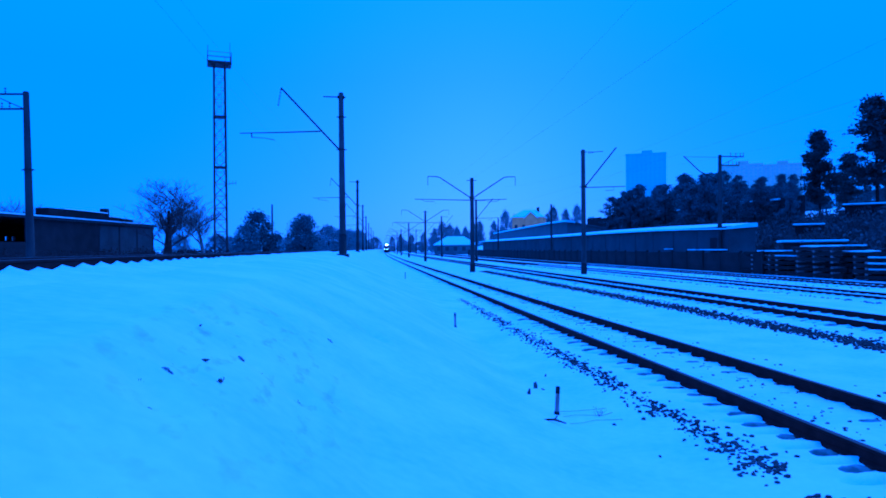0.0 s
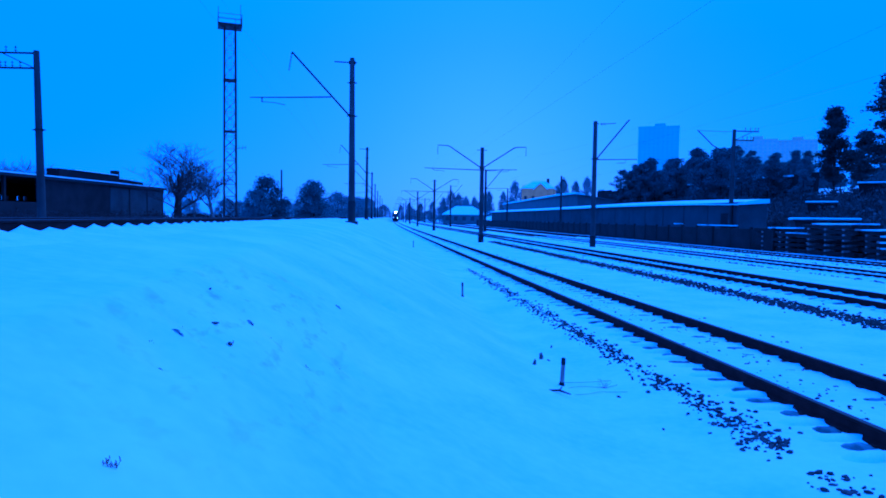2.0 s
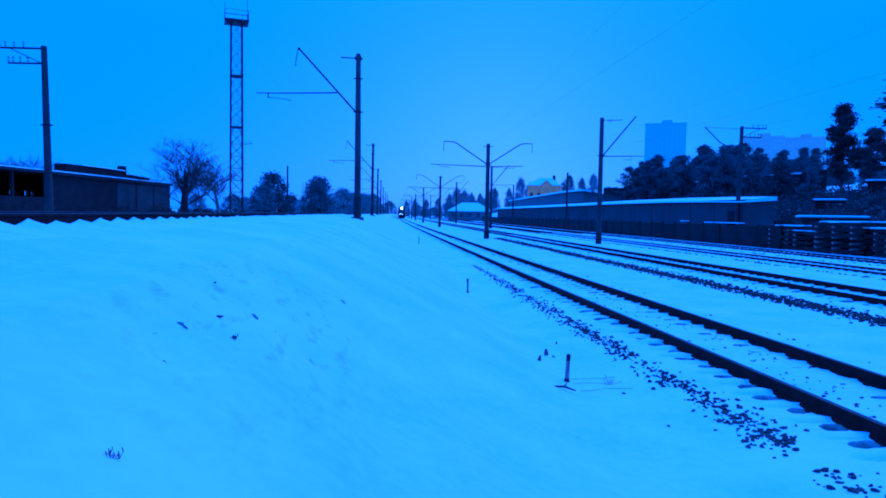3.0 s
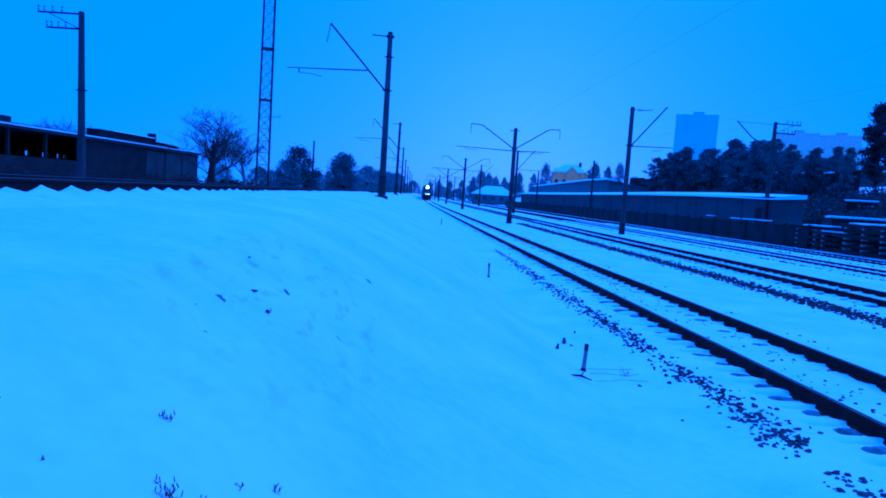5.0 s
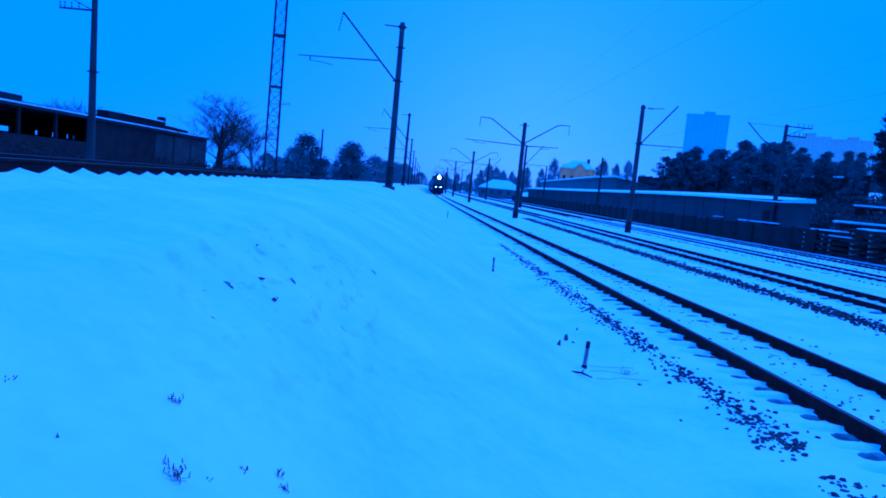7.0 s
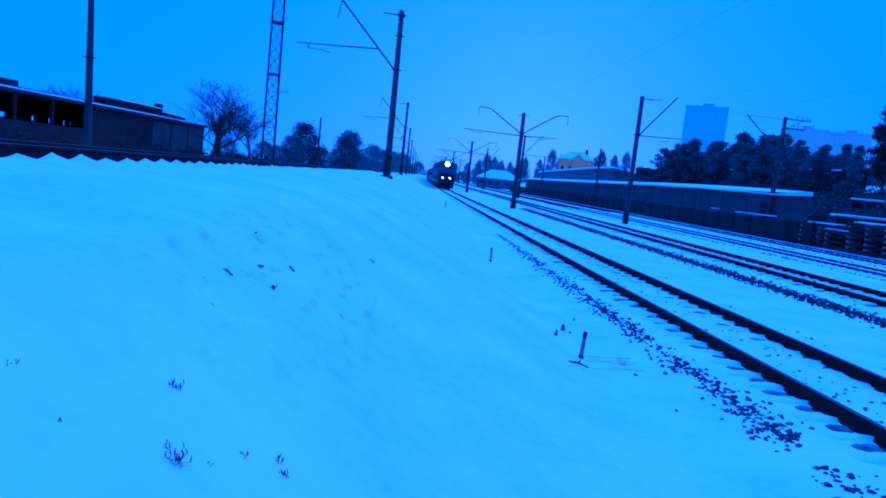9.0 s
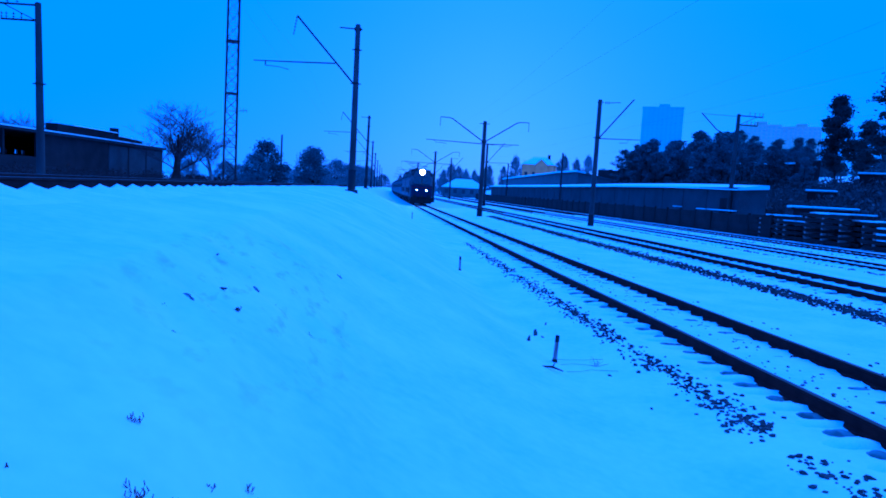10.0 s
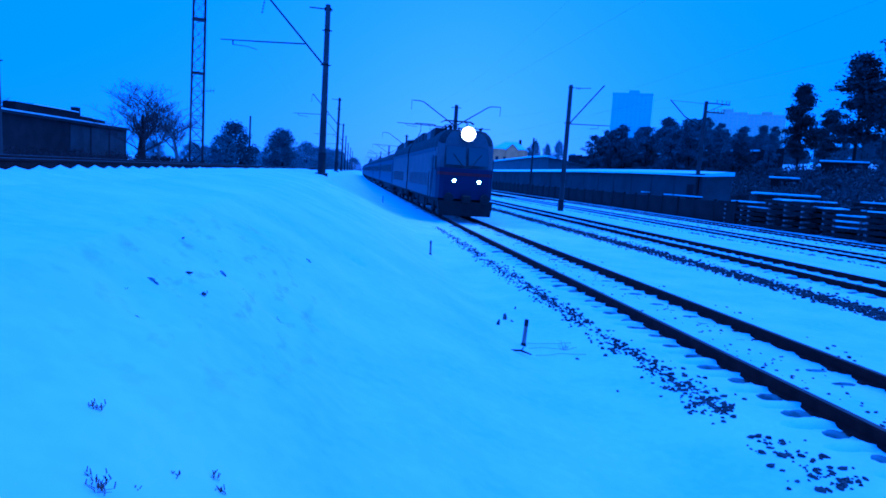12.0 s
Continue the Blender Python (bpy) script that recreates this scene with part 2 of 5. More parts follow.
PROFILE = [(-3000, 3.0), (-400, 2.0), (-60, 1.2), (-9.5, 1.15), (-7.8, 1.3), (-6.6, 1.745), (-3.7, 1.745), (-3.3, 1.80), (-2.8, 1.785), (-2.4, 1.74), (-1.5, 1.62), (-0.8, 1.2), (0, 0.58), (1, 0.12),
           (2, -0.2), (2.6, -0.3), (3.2, -0.28), (3.8, -0.22), (4.3, -0.18), (7.4, -0.18), (8.1, -0.25), (10.0, -0.25), (11.2, -0.17), (11.8, -0.1), (15.0, -0.1), (15.7, -0.16),
           (17.7, -0.16), (19.0, -0.17), (22.4, -0.17), (24.2, -0.19), (28, -0.19), (30, -0.22), (39, -0.1), (46, 1.4), (60, 4.6), (64, 6.2), (75, 7.6), (110, 10.5), (200, 13), (500, 22), (3000, 40)]


FULL_BANK = [(-1.5, 1.62), (-0.8, 1.40), (0, 1.06), (1, 0.57), (2, -0.01), (2.4, -0.2), (2.8, -0.32)]
FAR_BANK = [(-1.5, 1.62), (-0.8, 1.42), (0, 1.1), (1, 0.66), (2, 0.25), (2.8, -0.02), (3.6, -0.13), (4.3, -0.18)]
# small dents in the snow of the bank: place, heading, length, depth
HOLLOWS = [(-0.54, 4.97, -0.9, 0.2, 0.09), (-0.29, 5.4, -0.9, 0.22, 0.09), (0.06, 9.33, -1.0, 0.3, 0.1), (-1.07, 3.46, -0.5, 0.2, 0.06), (-1.07, 3.29, -0.5, 0.15, 0.06),
           (-1.22, 4.16, -0.4, 0.18, 0.07), (-0.84, 5.0, -0.6, 0.3, 0.07), (-1.38, 5.8, -0.7, 0.3, 0.08), (-0.96, 7.43, -0.8, 0.3, 0.08), (-0.66, 8.75, -0.8, 0.3, 0.07), (-1.23, 3.61, 0, 0.12, 0.06)]


def land(x, y):
    u = x - bend(y)
    z = float(np.interp(u, [p[0] for p in PROFILE], [p[1] for p in PROFILE]))
    if -1.5 < u < 2.8:
        # the bank is hollowed out where one stands, and fuller further along
        q = min(1.0, max(0.0, (y - 3.0) / 11.0))
        z += (float(np.interp(u, [p[0] for p in FULL_BANK], [p[1] for p in FULL_BANK])) - z) * q * q * (3 - 2 * q)
    if -1.5 < u < 4.3:
        q = min(1.0, max(0.0, (y - 14.0) / 16.0))
        z += (float(np.interp(u, [p[0] for p in FAR_BANK], [p[1] for p in FAR_BANK])) - z) * q * q * (3 - 2 * q)
    bank = max(0.0, 1 - abs(u + 0.4) / 3.0)
    z += bank * (0.09 * noise.noise((x * 0.35, y * 0.22, 3.1)) + 0.03 * noise.noise((x * 1.3, y * 0.9, 7.7)) + 0.008 * noise.noise((x * 3.1, y * 2.4, 2.2)))
    z += 0.008 * noise.noise((x * 2.0, y * 1.2, 1.3)) + 0.0025 * noise.noise((x * 6.0, y * 5.0, 4.0))
    if -2 < u < 1 and y < 10:
        for hx, hy, ang, ln, deep in HOLLOWS:
            dx, dy = x - hx, y - hy
            a, b = dx * math.cos(ang) + dy * math.sin(ang), -dx * math.sin(ang) + dy * math.cos(ang)
            z -= deep * math.exp(-(a / ln) ** 2 - (b / 0.09) ** 2)
    if u > 40:
        z += 0.5 * noise.noise((x * 0.05, y * 0.05, 9.0))
    return z


def build_ground():
    us = sorted(set(np.round(np.concatenate([np.arange(-4.2, 5, 0.1), np.arange(5, 28, 0.45), np.arange(-12, -4.2, 0.4), np.arange(28, 120, 4), np.arange(-60, -12, 4),
                                             [-3000, -1500, -700, -400, -250, -160, -100, 140, 180, 240, 320, 500, 900, 1600, 3000]]), 3)))
    ys = sorted(set(np.round(np.concatenate([[-200, -100, -50, -25, -12], np.arange(-6, 1, 1.0), np.arange(1, 14, 0.11), np.arange(14, 30, 0.3), np.arange(30, 80, 1.0), np.arange(80, 300, 5),
                                             np.arange(300, 700, 20), [760, 850, 1000, 1300, 1800, 2600, 3500]]), 3)))
    verts = [(u + bend(y), y, land(u + bend(y), y)) for y in ys for u in us]
    nu = len(us)
    faces = [(j * nu + i, j * nu + i + 1, (j + 1) * nu + i + 1, (j + 1) * nu + i) for j in range(len(ys) - 1) for i in range(nu - 1)]
    me = bpy.data.meshes.new("ground")
    me.from_pydata([tuple(map(float, v)) for v in verts], [], faces)
    me.materials.append(SNOW)
    me.shade_smooth()
    tagged(new("ground", me), "snow-covered embankment, railway yard and rising hillside", "ground", kind="structure")


build_ground()

# ---------------------------------------------------------------- tracks
RAIL_PROFILE = [(-0.075, -0.18), (0.075, -0.18), (0.075, -0.165), (0.012, -0.145), (0.012, -0.045), (0.0375, -0.03), (0.0375, -0.004), (0.03, 0), (-0.03, 0), (-0.0375, -0.004), (-0.0375, -0.03),
                (-0.012, -0.045), (-0.012, -0.145), (-0.075, -0.165)]
TRACKS = {"railway_track_west": (-4.75, 1.965, 1.82), "railway_track_main": (5.85, 0.0, -0.18), "railway_track_second": (13.4, 0.09, -0.1),
          "railway_track_third": (20.7, 0.02, -0.17), "railway_track_far": (26.2, 0.0, -0.19)}


def pillow(bm, x0, x1, yc, half, z0, rise, rng, slot, nx=8):
    """A rounded mound of snow that runs out at both ends."""
    rows = []
    for i in range(nx + 1):
        x = x0 + (x1 - x0) * i / nx
        end = math.sin(math.pi * (0.03 + 0.94 * i / nx)) ** 0.6
        rows.append([bm.verts.new((x, yc - math.cos(math.pi * k / 6) * half * (0.7 + 0.3 * end) + rng.uniform(-0.012, 0.012),
                                   z0 + math.sin(math.pi * k / 6) ** 1.4 * rise * end + rng.uniform(-0.004, 0.004))) for k in range(7)])
    for r0, r1 in zip(rows, rows[1:]):
        for k in range(6):
            f = bm.faces.new((r0[k], r1[k], r1[k + 1], r0[k + 1]))
            f.smooth, f.material_index = True, slot


def sleeper_mesh(seed, rise, bare=True, reach=1.5, half=0.18):
    """A concrete sleeper with its fastenings; its ends show through, snow is heaped in the gaps beside it."""
    bm = bmesh.new()
    rng = random.Random(seed)
    box(bm, -1.35, -0.13, -0.25, 1.35, 0.13, -0.03 if bare else -0.09, 0.02, 0)
    for side in (-1, 1):
        for e in (-1, 1):
            box(bm, side * 0.8 + e * 0.105 - 0.035, -0.05, -0.04, side * 0.8 + e * 0.105 + 0.035, 0.05, 0.012, 0.01, 1)
        x0, x1 = sorted((side * 0.86, side * rng.uniform(1.12, 1.28)))
        if bare:
            pillow(bm, x0, x1, rng.uniform(-0.02, 0.02), 0.125, -0.035, 0.06, rng, 3)
        x0, x1 = sorted((side * 0.64, side * reach))
        if bare:
            pillow(bm, x0, x1, 0.27, half, -0.1, 0.05 + rise * rng.uniform(0.8, 1.15), rng, 2)
        if bare and rng.random() < 0.7:
            x0, x1 = sorted((side * rng.uniform(0.55, 0.7), side * rng.uniform(0.2, 0.4)))
            pillow(bm, x0, x1, rng.uniform(-0.03, 0.03), rng.uniform(0.05, 0.09), -0.035, 0.045, rng, 3)
    me = bpy.data.meshes.new("sleeper")
    bm.to_mesh(me)
    bm.free()
    for mm in (SLEEPER, RAIL, SNOW_CAP, DUSTED):
        me.materials.append(mm)
    return me


def build_track(name, cx, top, bed, label, first):
    root = thing(name, pose(0, 0, 0), label, "railway track", "parallel railway tracks", "structure")
    ys = list(range(-24, 60, 12)) + list(range(60, 420, 15)) + list(range(420, 1300, 40))
    for side in (-0.8, 0.8):
        bm = bmesh.new()
        sweep(bm, [(px * 1.05, pz) for px, pz in RAIL_PROFILE], [(cx + side + bend(y), y, top) for y in ys])
        for f in bm.faces:
            if f.normal.z > 0.7 and f.calc_center_median().z > top - 0.01:
                f.material_index = 1
        part("rail", bm, [RAIL, RAIL_HEAD], root)
    return root


track_roots = {}
for tname, (tcx, ttop, tbed) in TRACKS.items():
    track_roots[tname] = build_track(tname, tcx, ttop, tbed, "pair of dark rusty rails on snow-covered sleepers", 0)


# ---------------------------------------------------------------- catenary poles
def pole_shaft(h, r0=0.21, r1=0.145):
    bm = bmesh.new()
    tube(bm, [(0, 0, -0.6), (0, 0, h * 0.5), (0, 0, h - 0.05), (0, 0, h)], [r0, (r0 + r1) / 2, r1, r1 * 0.8], 14)
    return bm


def collar(h, r):
    bm = bmesh.new()
    tube(bm, [(0, 0, h - 0.05), (0, 0, h + 0.05)], r, 14)
    box(bm, -r - 0.12, -0.04, h - 0.03, r + 0.12, 0.04, h + 0.03, 0.01)
    return bm


def insulator_string(bm, a, b, n=5, r=0.07):
    a, b = Vector(a), Vector(b)
    tube(bm, [a, b], 0.018, 6)
    for i in range(n):
        p = a.lerp(b, (i + 0.5) / n)
        d = (b - a).normalized() * 0.025
        tube(bm, [p - d, p, p + d], [0.02, r, 0.03], 8)
    return bm


def west_pole(m, h=10.7):
    """Concrete pole with one bracket that reaches over the west track."""
    p = thing("catenary_pole", m, "dark concrete catenary pole with a slanting bracket and black painted foot", "catenary pole", "catenary poles beside the tracks")
    part("shaft", pole_shaft(h, 0.235, 0.16), CONCRETE, p)
    bm = bmesh.new()
    tube(bm, [(0, 0, 0.12), (0, 0, 1.35), (0, 0, 1.4)], [0.27, 0.255, 0.24], 14)
    part("foot_coating", bm, BITUMEN, p, "black bitumen coating")
    bm = bmesh.new()
    box(bm, -0.4, -0.4, -0.4, 0.4, 0.4, 0.1, 0.03)
    part("footing", bm, CONCRETE, p)
    bm = bmesh.new()
    tube(bm, [(-0.15, 0, h - 3.75), (-1.35, 0, h - 2.45), (-3.85, 0, h + 0.25)], 0.055, 8)
    part("bracket", bm, STEEL, p)
    bm = bmesh.new()
    tube(bm, [(-1.35, 0, h - 2.55), (-4.0, 0, h - 2.65), (-6.5, 0, h - 2.72)], [0.045, 0.04, 0.03], 7)
    tube(bm, [(-5.75, 0, h - 2.7), (-5.75, 0, h - 3.0)], 0.04, 6)
    tube(bm, [(-5.75, 0, h - 2.98), (-4.9, 0, h - 3.02), (-4.3, 0, h - 3.15)], 0.02, 5)
    part("registration_arm", bm, STEEL, p)
    bm = bmesh.new()
    insulator_string(bm, (-3.85, 0, h + 0.22), (-4.05, 0, h - 0.95), 6, 0.085)
    part("insulator", bm, INSULATOR, p)
    bm = bmesh.new()
    tube(bm, [(0.3, 0, h - 0.3), (-1.15, 0, h - 0.27)], 0.04, 6)
    box(bm, -0.22, -0.12, h - 0.4, 0.22, 0.12, h - 0.2, 0.02)
    part("crossbar", bm, STEEL, p)
    part("collar", collar(h - 1.6, 0.19), STEEL, p)
    part("collar", collar(h - 3.75, 0.21), STEEL, p)
    return p


def double_pole(m, h=9.05):
    """Pole between two tracks, with a bracket to either side."""
    p = thing("catenary_pole", m, "dark concrete catenary pole with brackets to both sides", "catenary pole", "catenary poles beside the tracks")
    part("shaft", pole_shaft(h, 0.23, 0.17), CONCRETE, p)
    bm = bmesh.new()
    tube(bm, [(0, 0, -0.2), (0, 0, 0.75)], [0.27, 0.26], 14)
    part("foot_coating", bm, BITUMEN, p, "black bitumen coating")
    for s, reach in ((-1, 4.25), (1, 4.25)):
        bm = bmesh.new()
        tube(bm, [(s * 0.15, 0, h - 1.9), (s * 3.1, 0, h + 0.02), (s * 3.4, 0, h + 0.1), (s * reach, 0, h + 0.12)], [0.055, 0.05, 0.045, 0.035], 7)
        part("bracket", bm, STEEL, p)
        bm = bmesh.new()
        end = 5.5 if s < 0 else 3.4
        tube(bm, [(s * 0.15, 0, h - 2.15), (s * end, 0, h - 2.05)], [0.045, 0.03], 7)
        tube(bm, [(s * (end - 0.7), 0, h - 2.06), (s * (end - 0.9), 0, h - 2.25), (s * (end - 1.9), 0, h - 2.3)], 0.02, 5)
        part("registration_arm", bm, STEEL, p)
        bm = bmesh.new()
        insulator_string(bm, (s * reach, 0, h + 0.12), (s * reach, 0, h - 0.75), 5, 0.06)
        part("insulator", bm, INSULATOR, p)
    bm = bmesh.new()
    tube(bm, [(-0.5, 0, h - 0.25), (0.45, 0, h - 0.25)], 0.035, 6)
    part("crossbar", bm, STEEL, p)
    part("collar", collar(h - 2.0, 0.2), STEEL, p)
    return p


def east_pole(m, h=10.2):
    """Pole with one slanting bracket over the third track."""
    p = thing("catenary_pole", m, "dark concrete catenary pole with one slanting bracket", "catenary pole", "catenary poles beside the tracks")
    part("shaft", pole_shaft(h, 0.21, 0.16), CONCRETE, p)
    bm = bmesh.new()
    tube(bm, [(0, 0, -0.2), (0, 0, 0.9)], [0.25, 0.24], 14)
    part("foot_coating", bm, BITUMEN, p, "black bitumen coating")
    bm = bmesh.new()
    tube(bm, [(0.15, 0, h - 3.05), (2.75, 0, h + 0.1), (2.85, 0, h + 0.18)], 0.055, 7)
    part("bracket", bm, STEEL, p)
    bm = bmesh.new()
    tube(bm, [(0.15, 0, h - 3.1), (3.6, 0, h - 3.0)], [0.04, 0.03], 7)
    tube(bm, [(2.6, 0, h - 3.02), (2.6, 0, h - 3.3), (1.9, 0, h - 3.35)], 0.022, 5)
    part("registration_arm", bm, STEEL, p)
    bm = bmesh.new()
    tube(bm, [(-0.2, 0, h - 0.2), (0.3, 0, h - 0.2)], 0.04, 6)
    insulator_string(bm, (0.4, 0, h - 0.22), (0.85, 0, h - 0.2), 3, 0.11)
    tube(bm, [(0.85, 0, h - 0.2), (1.7, 0, h - 0.12)], 0.03, 6)
    part("feeder_insulator", bm, INSULATOR, p)
    part("collar", collar(h - 3.05, 0.2), STEEL, p)
    return p


def line_pole(m, h, side, bracket):
    """Pole of the feeder line: crossarms with pin insulators."""
    p = thing("feeder_pole", m, "dark concrete feeder line pole with insulators on crossarms", "line pole", "feeder line poles")
    part("shaft", pole_shaft(h, 0.25, 0.17), CONCRETE, p)
    for z, reach in ((h - 0.15, 2.6), (h - 1.05, 2.1)):
        bm = bmesh.new()
        box(bm, min(0, side * reach), -0.05, z - 0.05, max(0, side * reach), 0.05, z + 0.05, 0.01)
        part("crossarm", bm, STEEL, p)
        for q in (0.45, 0.66, 0.85, 0.98):
            bm = bmesh.new()
            insulator_string(bm, (side * reach * q, 0, z + 0.05), (side * reach * q, 0, z + 0.42), 2, 0.1)
            part("insulator", bm, INSULATOR, p)
    bm = bmesh.new()
    tube(bm, [(side * 0.12, 0, h - 1.05), (side * 1.9, 0, h - 0.2)], 0.03, 6)
    part("strut", bm, STEEL, p)
    part("collar", collar(h - 4.75, 0.26), STEEL, p)
    if bracket:
        bm = bmesh.new()
        tube(bm, [(-side * 0.15, 0, h - 2.6), (-side * 2.2, 0, h - 1.7), (-side * 3.9, 0, h - 0.2)], 0.055, 7)
        tube(bm, [(-side * 0.15, 0, h - 0.25), (-side * 3.7, 0, h - 0.25)], 0.02, 5)
        part("bracket", bm, STEEL, p)
    return p


pole = west_pole(pose(-1.57, 43.2, land(-1.57, 43.2) + 0.02, 0, -0.2, 0))
for i in range(1, 7):
    y = 43.2 + 54.3 * i
    copy_thing(pole, pose(-1.57 + bend(y), y, land(-1.57 + bend(y), y), 0, random.uniform(-0.5, 0.5), 0))
pole = double_pole(pose(10.06, 61.56, land(10.06, 61.56)))
for i in range(1, 6):
    y = 61.56 + 54.0 * i
    copy_thing(pole, pose(10.06 + bend(y), y, land(10.06 + bend(y), y), 0, random.uniform(-0.4, 0.4), 0))
pole = east_pole(pose(17.66, 51.5, land(17.66, 51.5)))
for i in range(1, 6):
    y = 51.5 + 54.0 * i
    copy_thing(pole, pose(17.66 + bend(y), y, land(17.66 + bend(y), y), 0, random.uniform(-0.4, 0.4), 0))
line_pole(pose(-20.3, 42.1, land(-20.3, 42.1), 0, -1.0, 0), 10.63, -1, False)
line_pole(pose(35.8, 62.6, land(35.8, 62.6), 0, 0.6, 0), 11.5, 1, True)
plain = thing("catenary_pole", pose(32.9, 113.4, land(32.9, 113.4)), "plain dark concrete pole beside the fence", "catenary pole", "catenary poles beside the tracks")
part("shaft", pole_shaft(10.0, 0.22, 0.16), CONCRETE, plain)
bm = bmesh.new()
tube(bm, [(0.1, 0, 9.2), (0.9, 0, 9.1)], 0.06, 6)
part("crossbar", bm, STEEL, plain)
copy_thing(plain, pose(33.5, 164, land(33.5, 164), 0, 0.4, 0))
copy_thing(plain, pose(36.0, 220, land(36.0, 220), 0, -0.4, 0))


def overhead_wire(cx, z, sag, y0, span, n, r):
    bm = bmesh.new()
    pts = []
    for i in range(n):
        for k in range(8):
            q = k / 8
            y = y0 + span * (i + q)
            pts.append((cx + bend(y), y, z - sag * 4 * q * (1 - q)))
    tube(bm, pts, r, 4)
    return bm


for name, cx, y0, z in (("west", -4.75, -11.1, 7.8), ("main", 5.85, 7.5, 5.95), ("second", 13.4, 7.5, 6.05), ("third", 20.7, -2.5, 6.3)):
    w = thing("overhead_line", pose(0, 0, 0), "thin dark contact wire and sagging carrier wire above the track", "overhead wire", "overhead lines above the tracks")
    part("contact_wire", overhead_wire(cx, z, 0.03, y0 - 54, 54, 9, 0.002), WIRE, w)
    part("carrier_wire", overhead_wire(cx, z + 1.9, 1.15, y0 - 54, 54, 9, 0.0018), WIRE, w)


# ---------------------------------------------------------------- the train
def body_ring(w, z0, z1, crown, shoulder):
    """Half outline of a vehicle body: side, curved shoulder, flat crown; mirrored."""
    pts = [(w, z0), (w, z1)]
    for k in range(1, 6):
        a = math.pi / 2 * k / 5
        pts.append((w - shoulder * (1 - math.cos(a)) * 1.6, z1 + (crown - z1) * math.sin(a)))
    right = pts
    left = [(-x, z) for x, z in reversed(pts)]
    return right + left


def loft(bm, rings, slot=0, smooth=True, caps=True):
    """Skin of rings given as lists of points."""
    vs = [[bm.verts.new(p) for p in r] for r in rings]
    n = len(vs[0])
    for r0, r1 in zip(vs, vs[1:]):
        for k in range(n):
            f = bm.faces.new((r0[k], r0[(k + 1) % n], r1[(k + 1) % n], r1[k]))
            f.smooth, f.material_index = smooth, slot
    if caps:
        bm.faces.new(vs[0])
        bm.faces.new(vs[-1][::-1])
    bmesh.ops.recalc_face_normals(bm, faces=bm.faces)
    return bm


def disc(bm, x, y, z, r, depth, sides=20, slot=0):
    tube(bm, [(x, y, z), (x, y + depth, z)], r, sides, slot)
    return bm


def wheelset(parent, y, r=0.6):
    """An axle with its two wheels, which turn together."""
    axle = part("wheelset", tube(bmesh.new(), [(-0.8, 0, 0), (0.8, 0, 0)], 0.09, 10), UNDER, parent)
    axle.matrix_basis = pose(0, y, r)
    for s in (-1, 1):
        bm = bmesh.new()
        tube(bm, [(s * 0.73, 0, 0), (s * 0.76, 0, 0), (s * 0.86, 0, 0), (s * 0.84, 0, 0), (s * 0.85, 0, 0), (s * 0.93, 0, 0)], [r + 0.03, r + 0.03, r, r * 0.8, r * 0.32, r * 0.26], 24)
        part("wheel", bm, UNDER, axle)
    return axle


def bogie(parent, y0, axles, pitch=2.2, r=0.6):
    bm = bmesh.new()
    ln = pitch * (axles - 1)
    for s in (-1, 1):
        box(bm, s * 1.08 - 0.09, y0 - 0.8, 0.5, s * 1.08 + 0.09, y0 + ln + 0.8, 0.85, 0.04)
        for i in range(axles):
            box(bm, s * 1.08 - 0.16, y0 + pitch * i - 0.25, 0.35, s * 1.08 + 0.16, y0 + pitch * i + 0.25, 0.8, 0.04)
    part("bogie_frame", bm, UNDER, parent)
    for i in range(axles):
        wheelset(parent, y0 + pitch * i, r)


def pantograph(parent, y, z, raised):
    bm = bmesh.new()
    top = z + (1.25 if raised else 0.35)
    for s in (-1, 1):
        tube(bm, [(s * 0.5, y + 0.9, z), (s * 0.4, y - 0.6, (z + top) / 2), (s * 0.3, y + 0.3, top)], 0.03, 6)
        tube(bm, [(s * 0.55, y - 0.9, z - 0.3), (s * 0.55, y - 0.9, z)], 0.09, 8)
        tube(bm, [(s * 0.55, y + 0.9, z - 0.3), (s * 0.55, y + 0.9, z)], 0.09, 8)
        tube(bm, [(s * 0.55, y - 0.9, z), (s * 0.55, y + 0.9, z)], 0.04, 6)
    tube(bm, [(-0.9, y + 0.2, top - 0.12), (-0.7, y + 0.2, top), (0.7, y + 0.2, top), (0.9, y + 0.2, top - 0.12)], 0.03, 6)
    tube(bm, [(-0.9, y + 0.45, top - 0.12), (-0.7, y + 0.45, top), (0.7, y + 0.45, top), (0.9, y + 0.45, top - 0.12)], 0.03, 6)
    part("pantograph", bm, STEEL, parent)


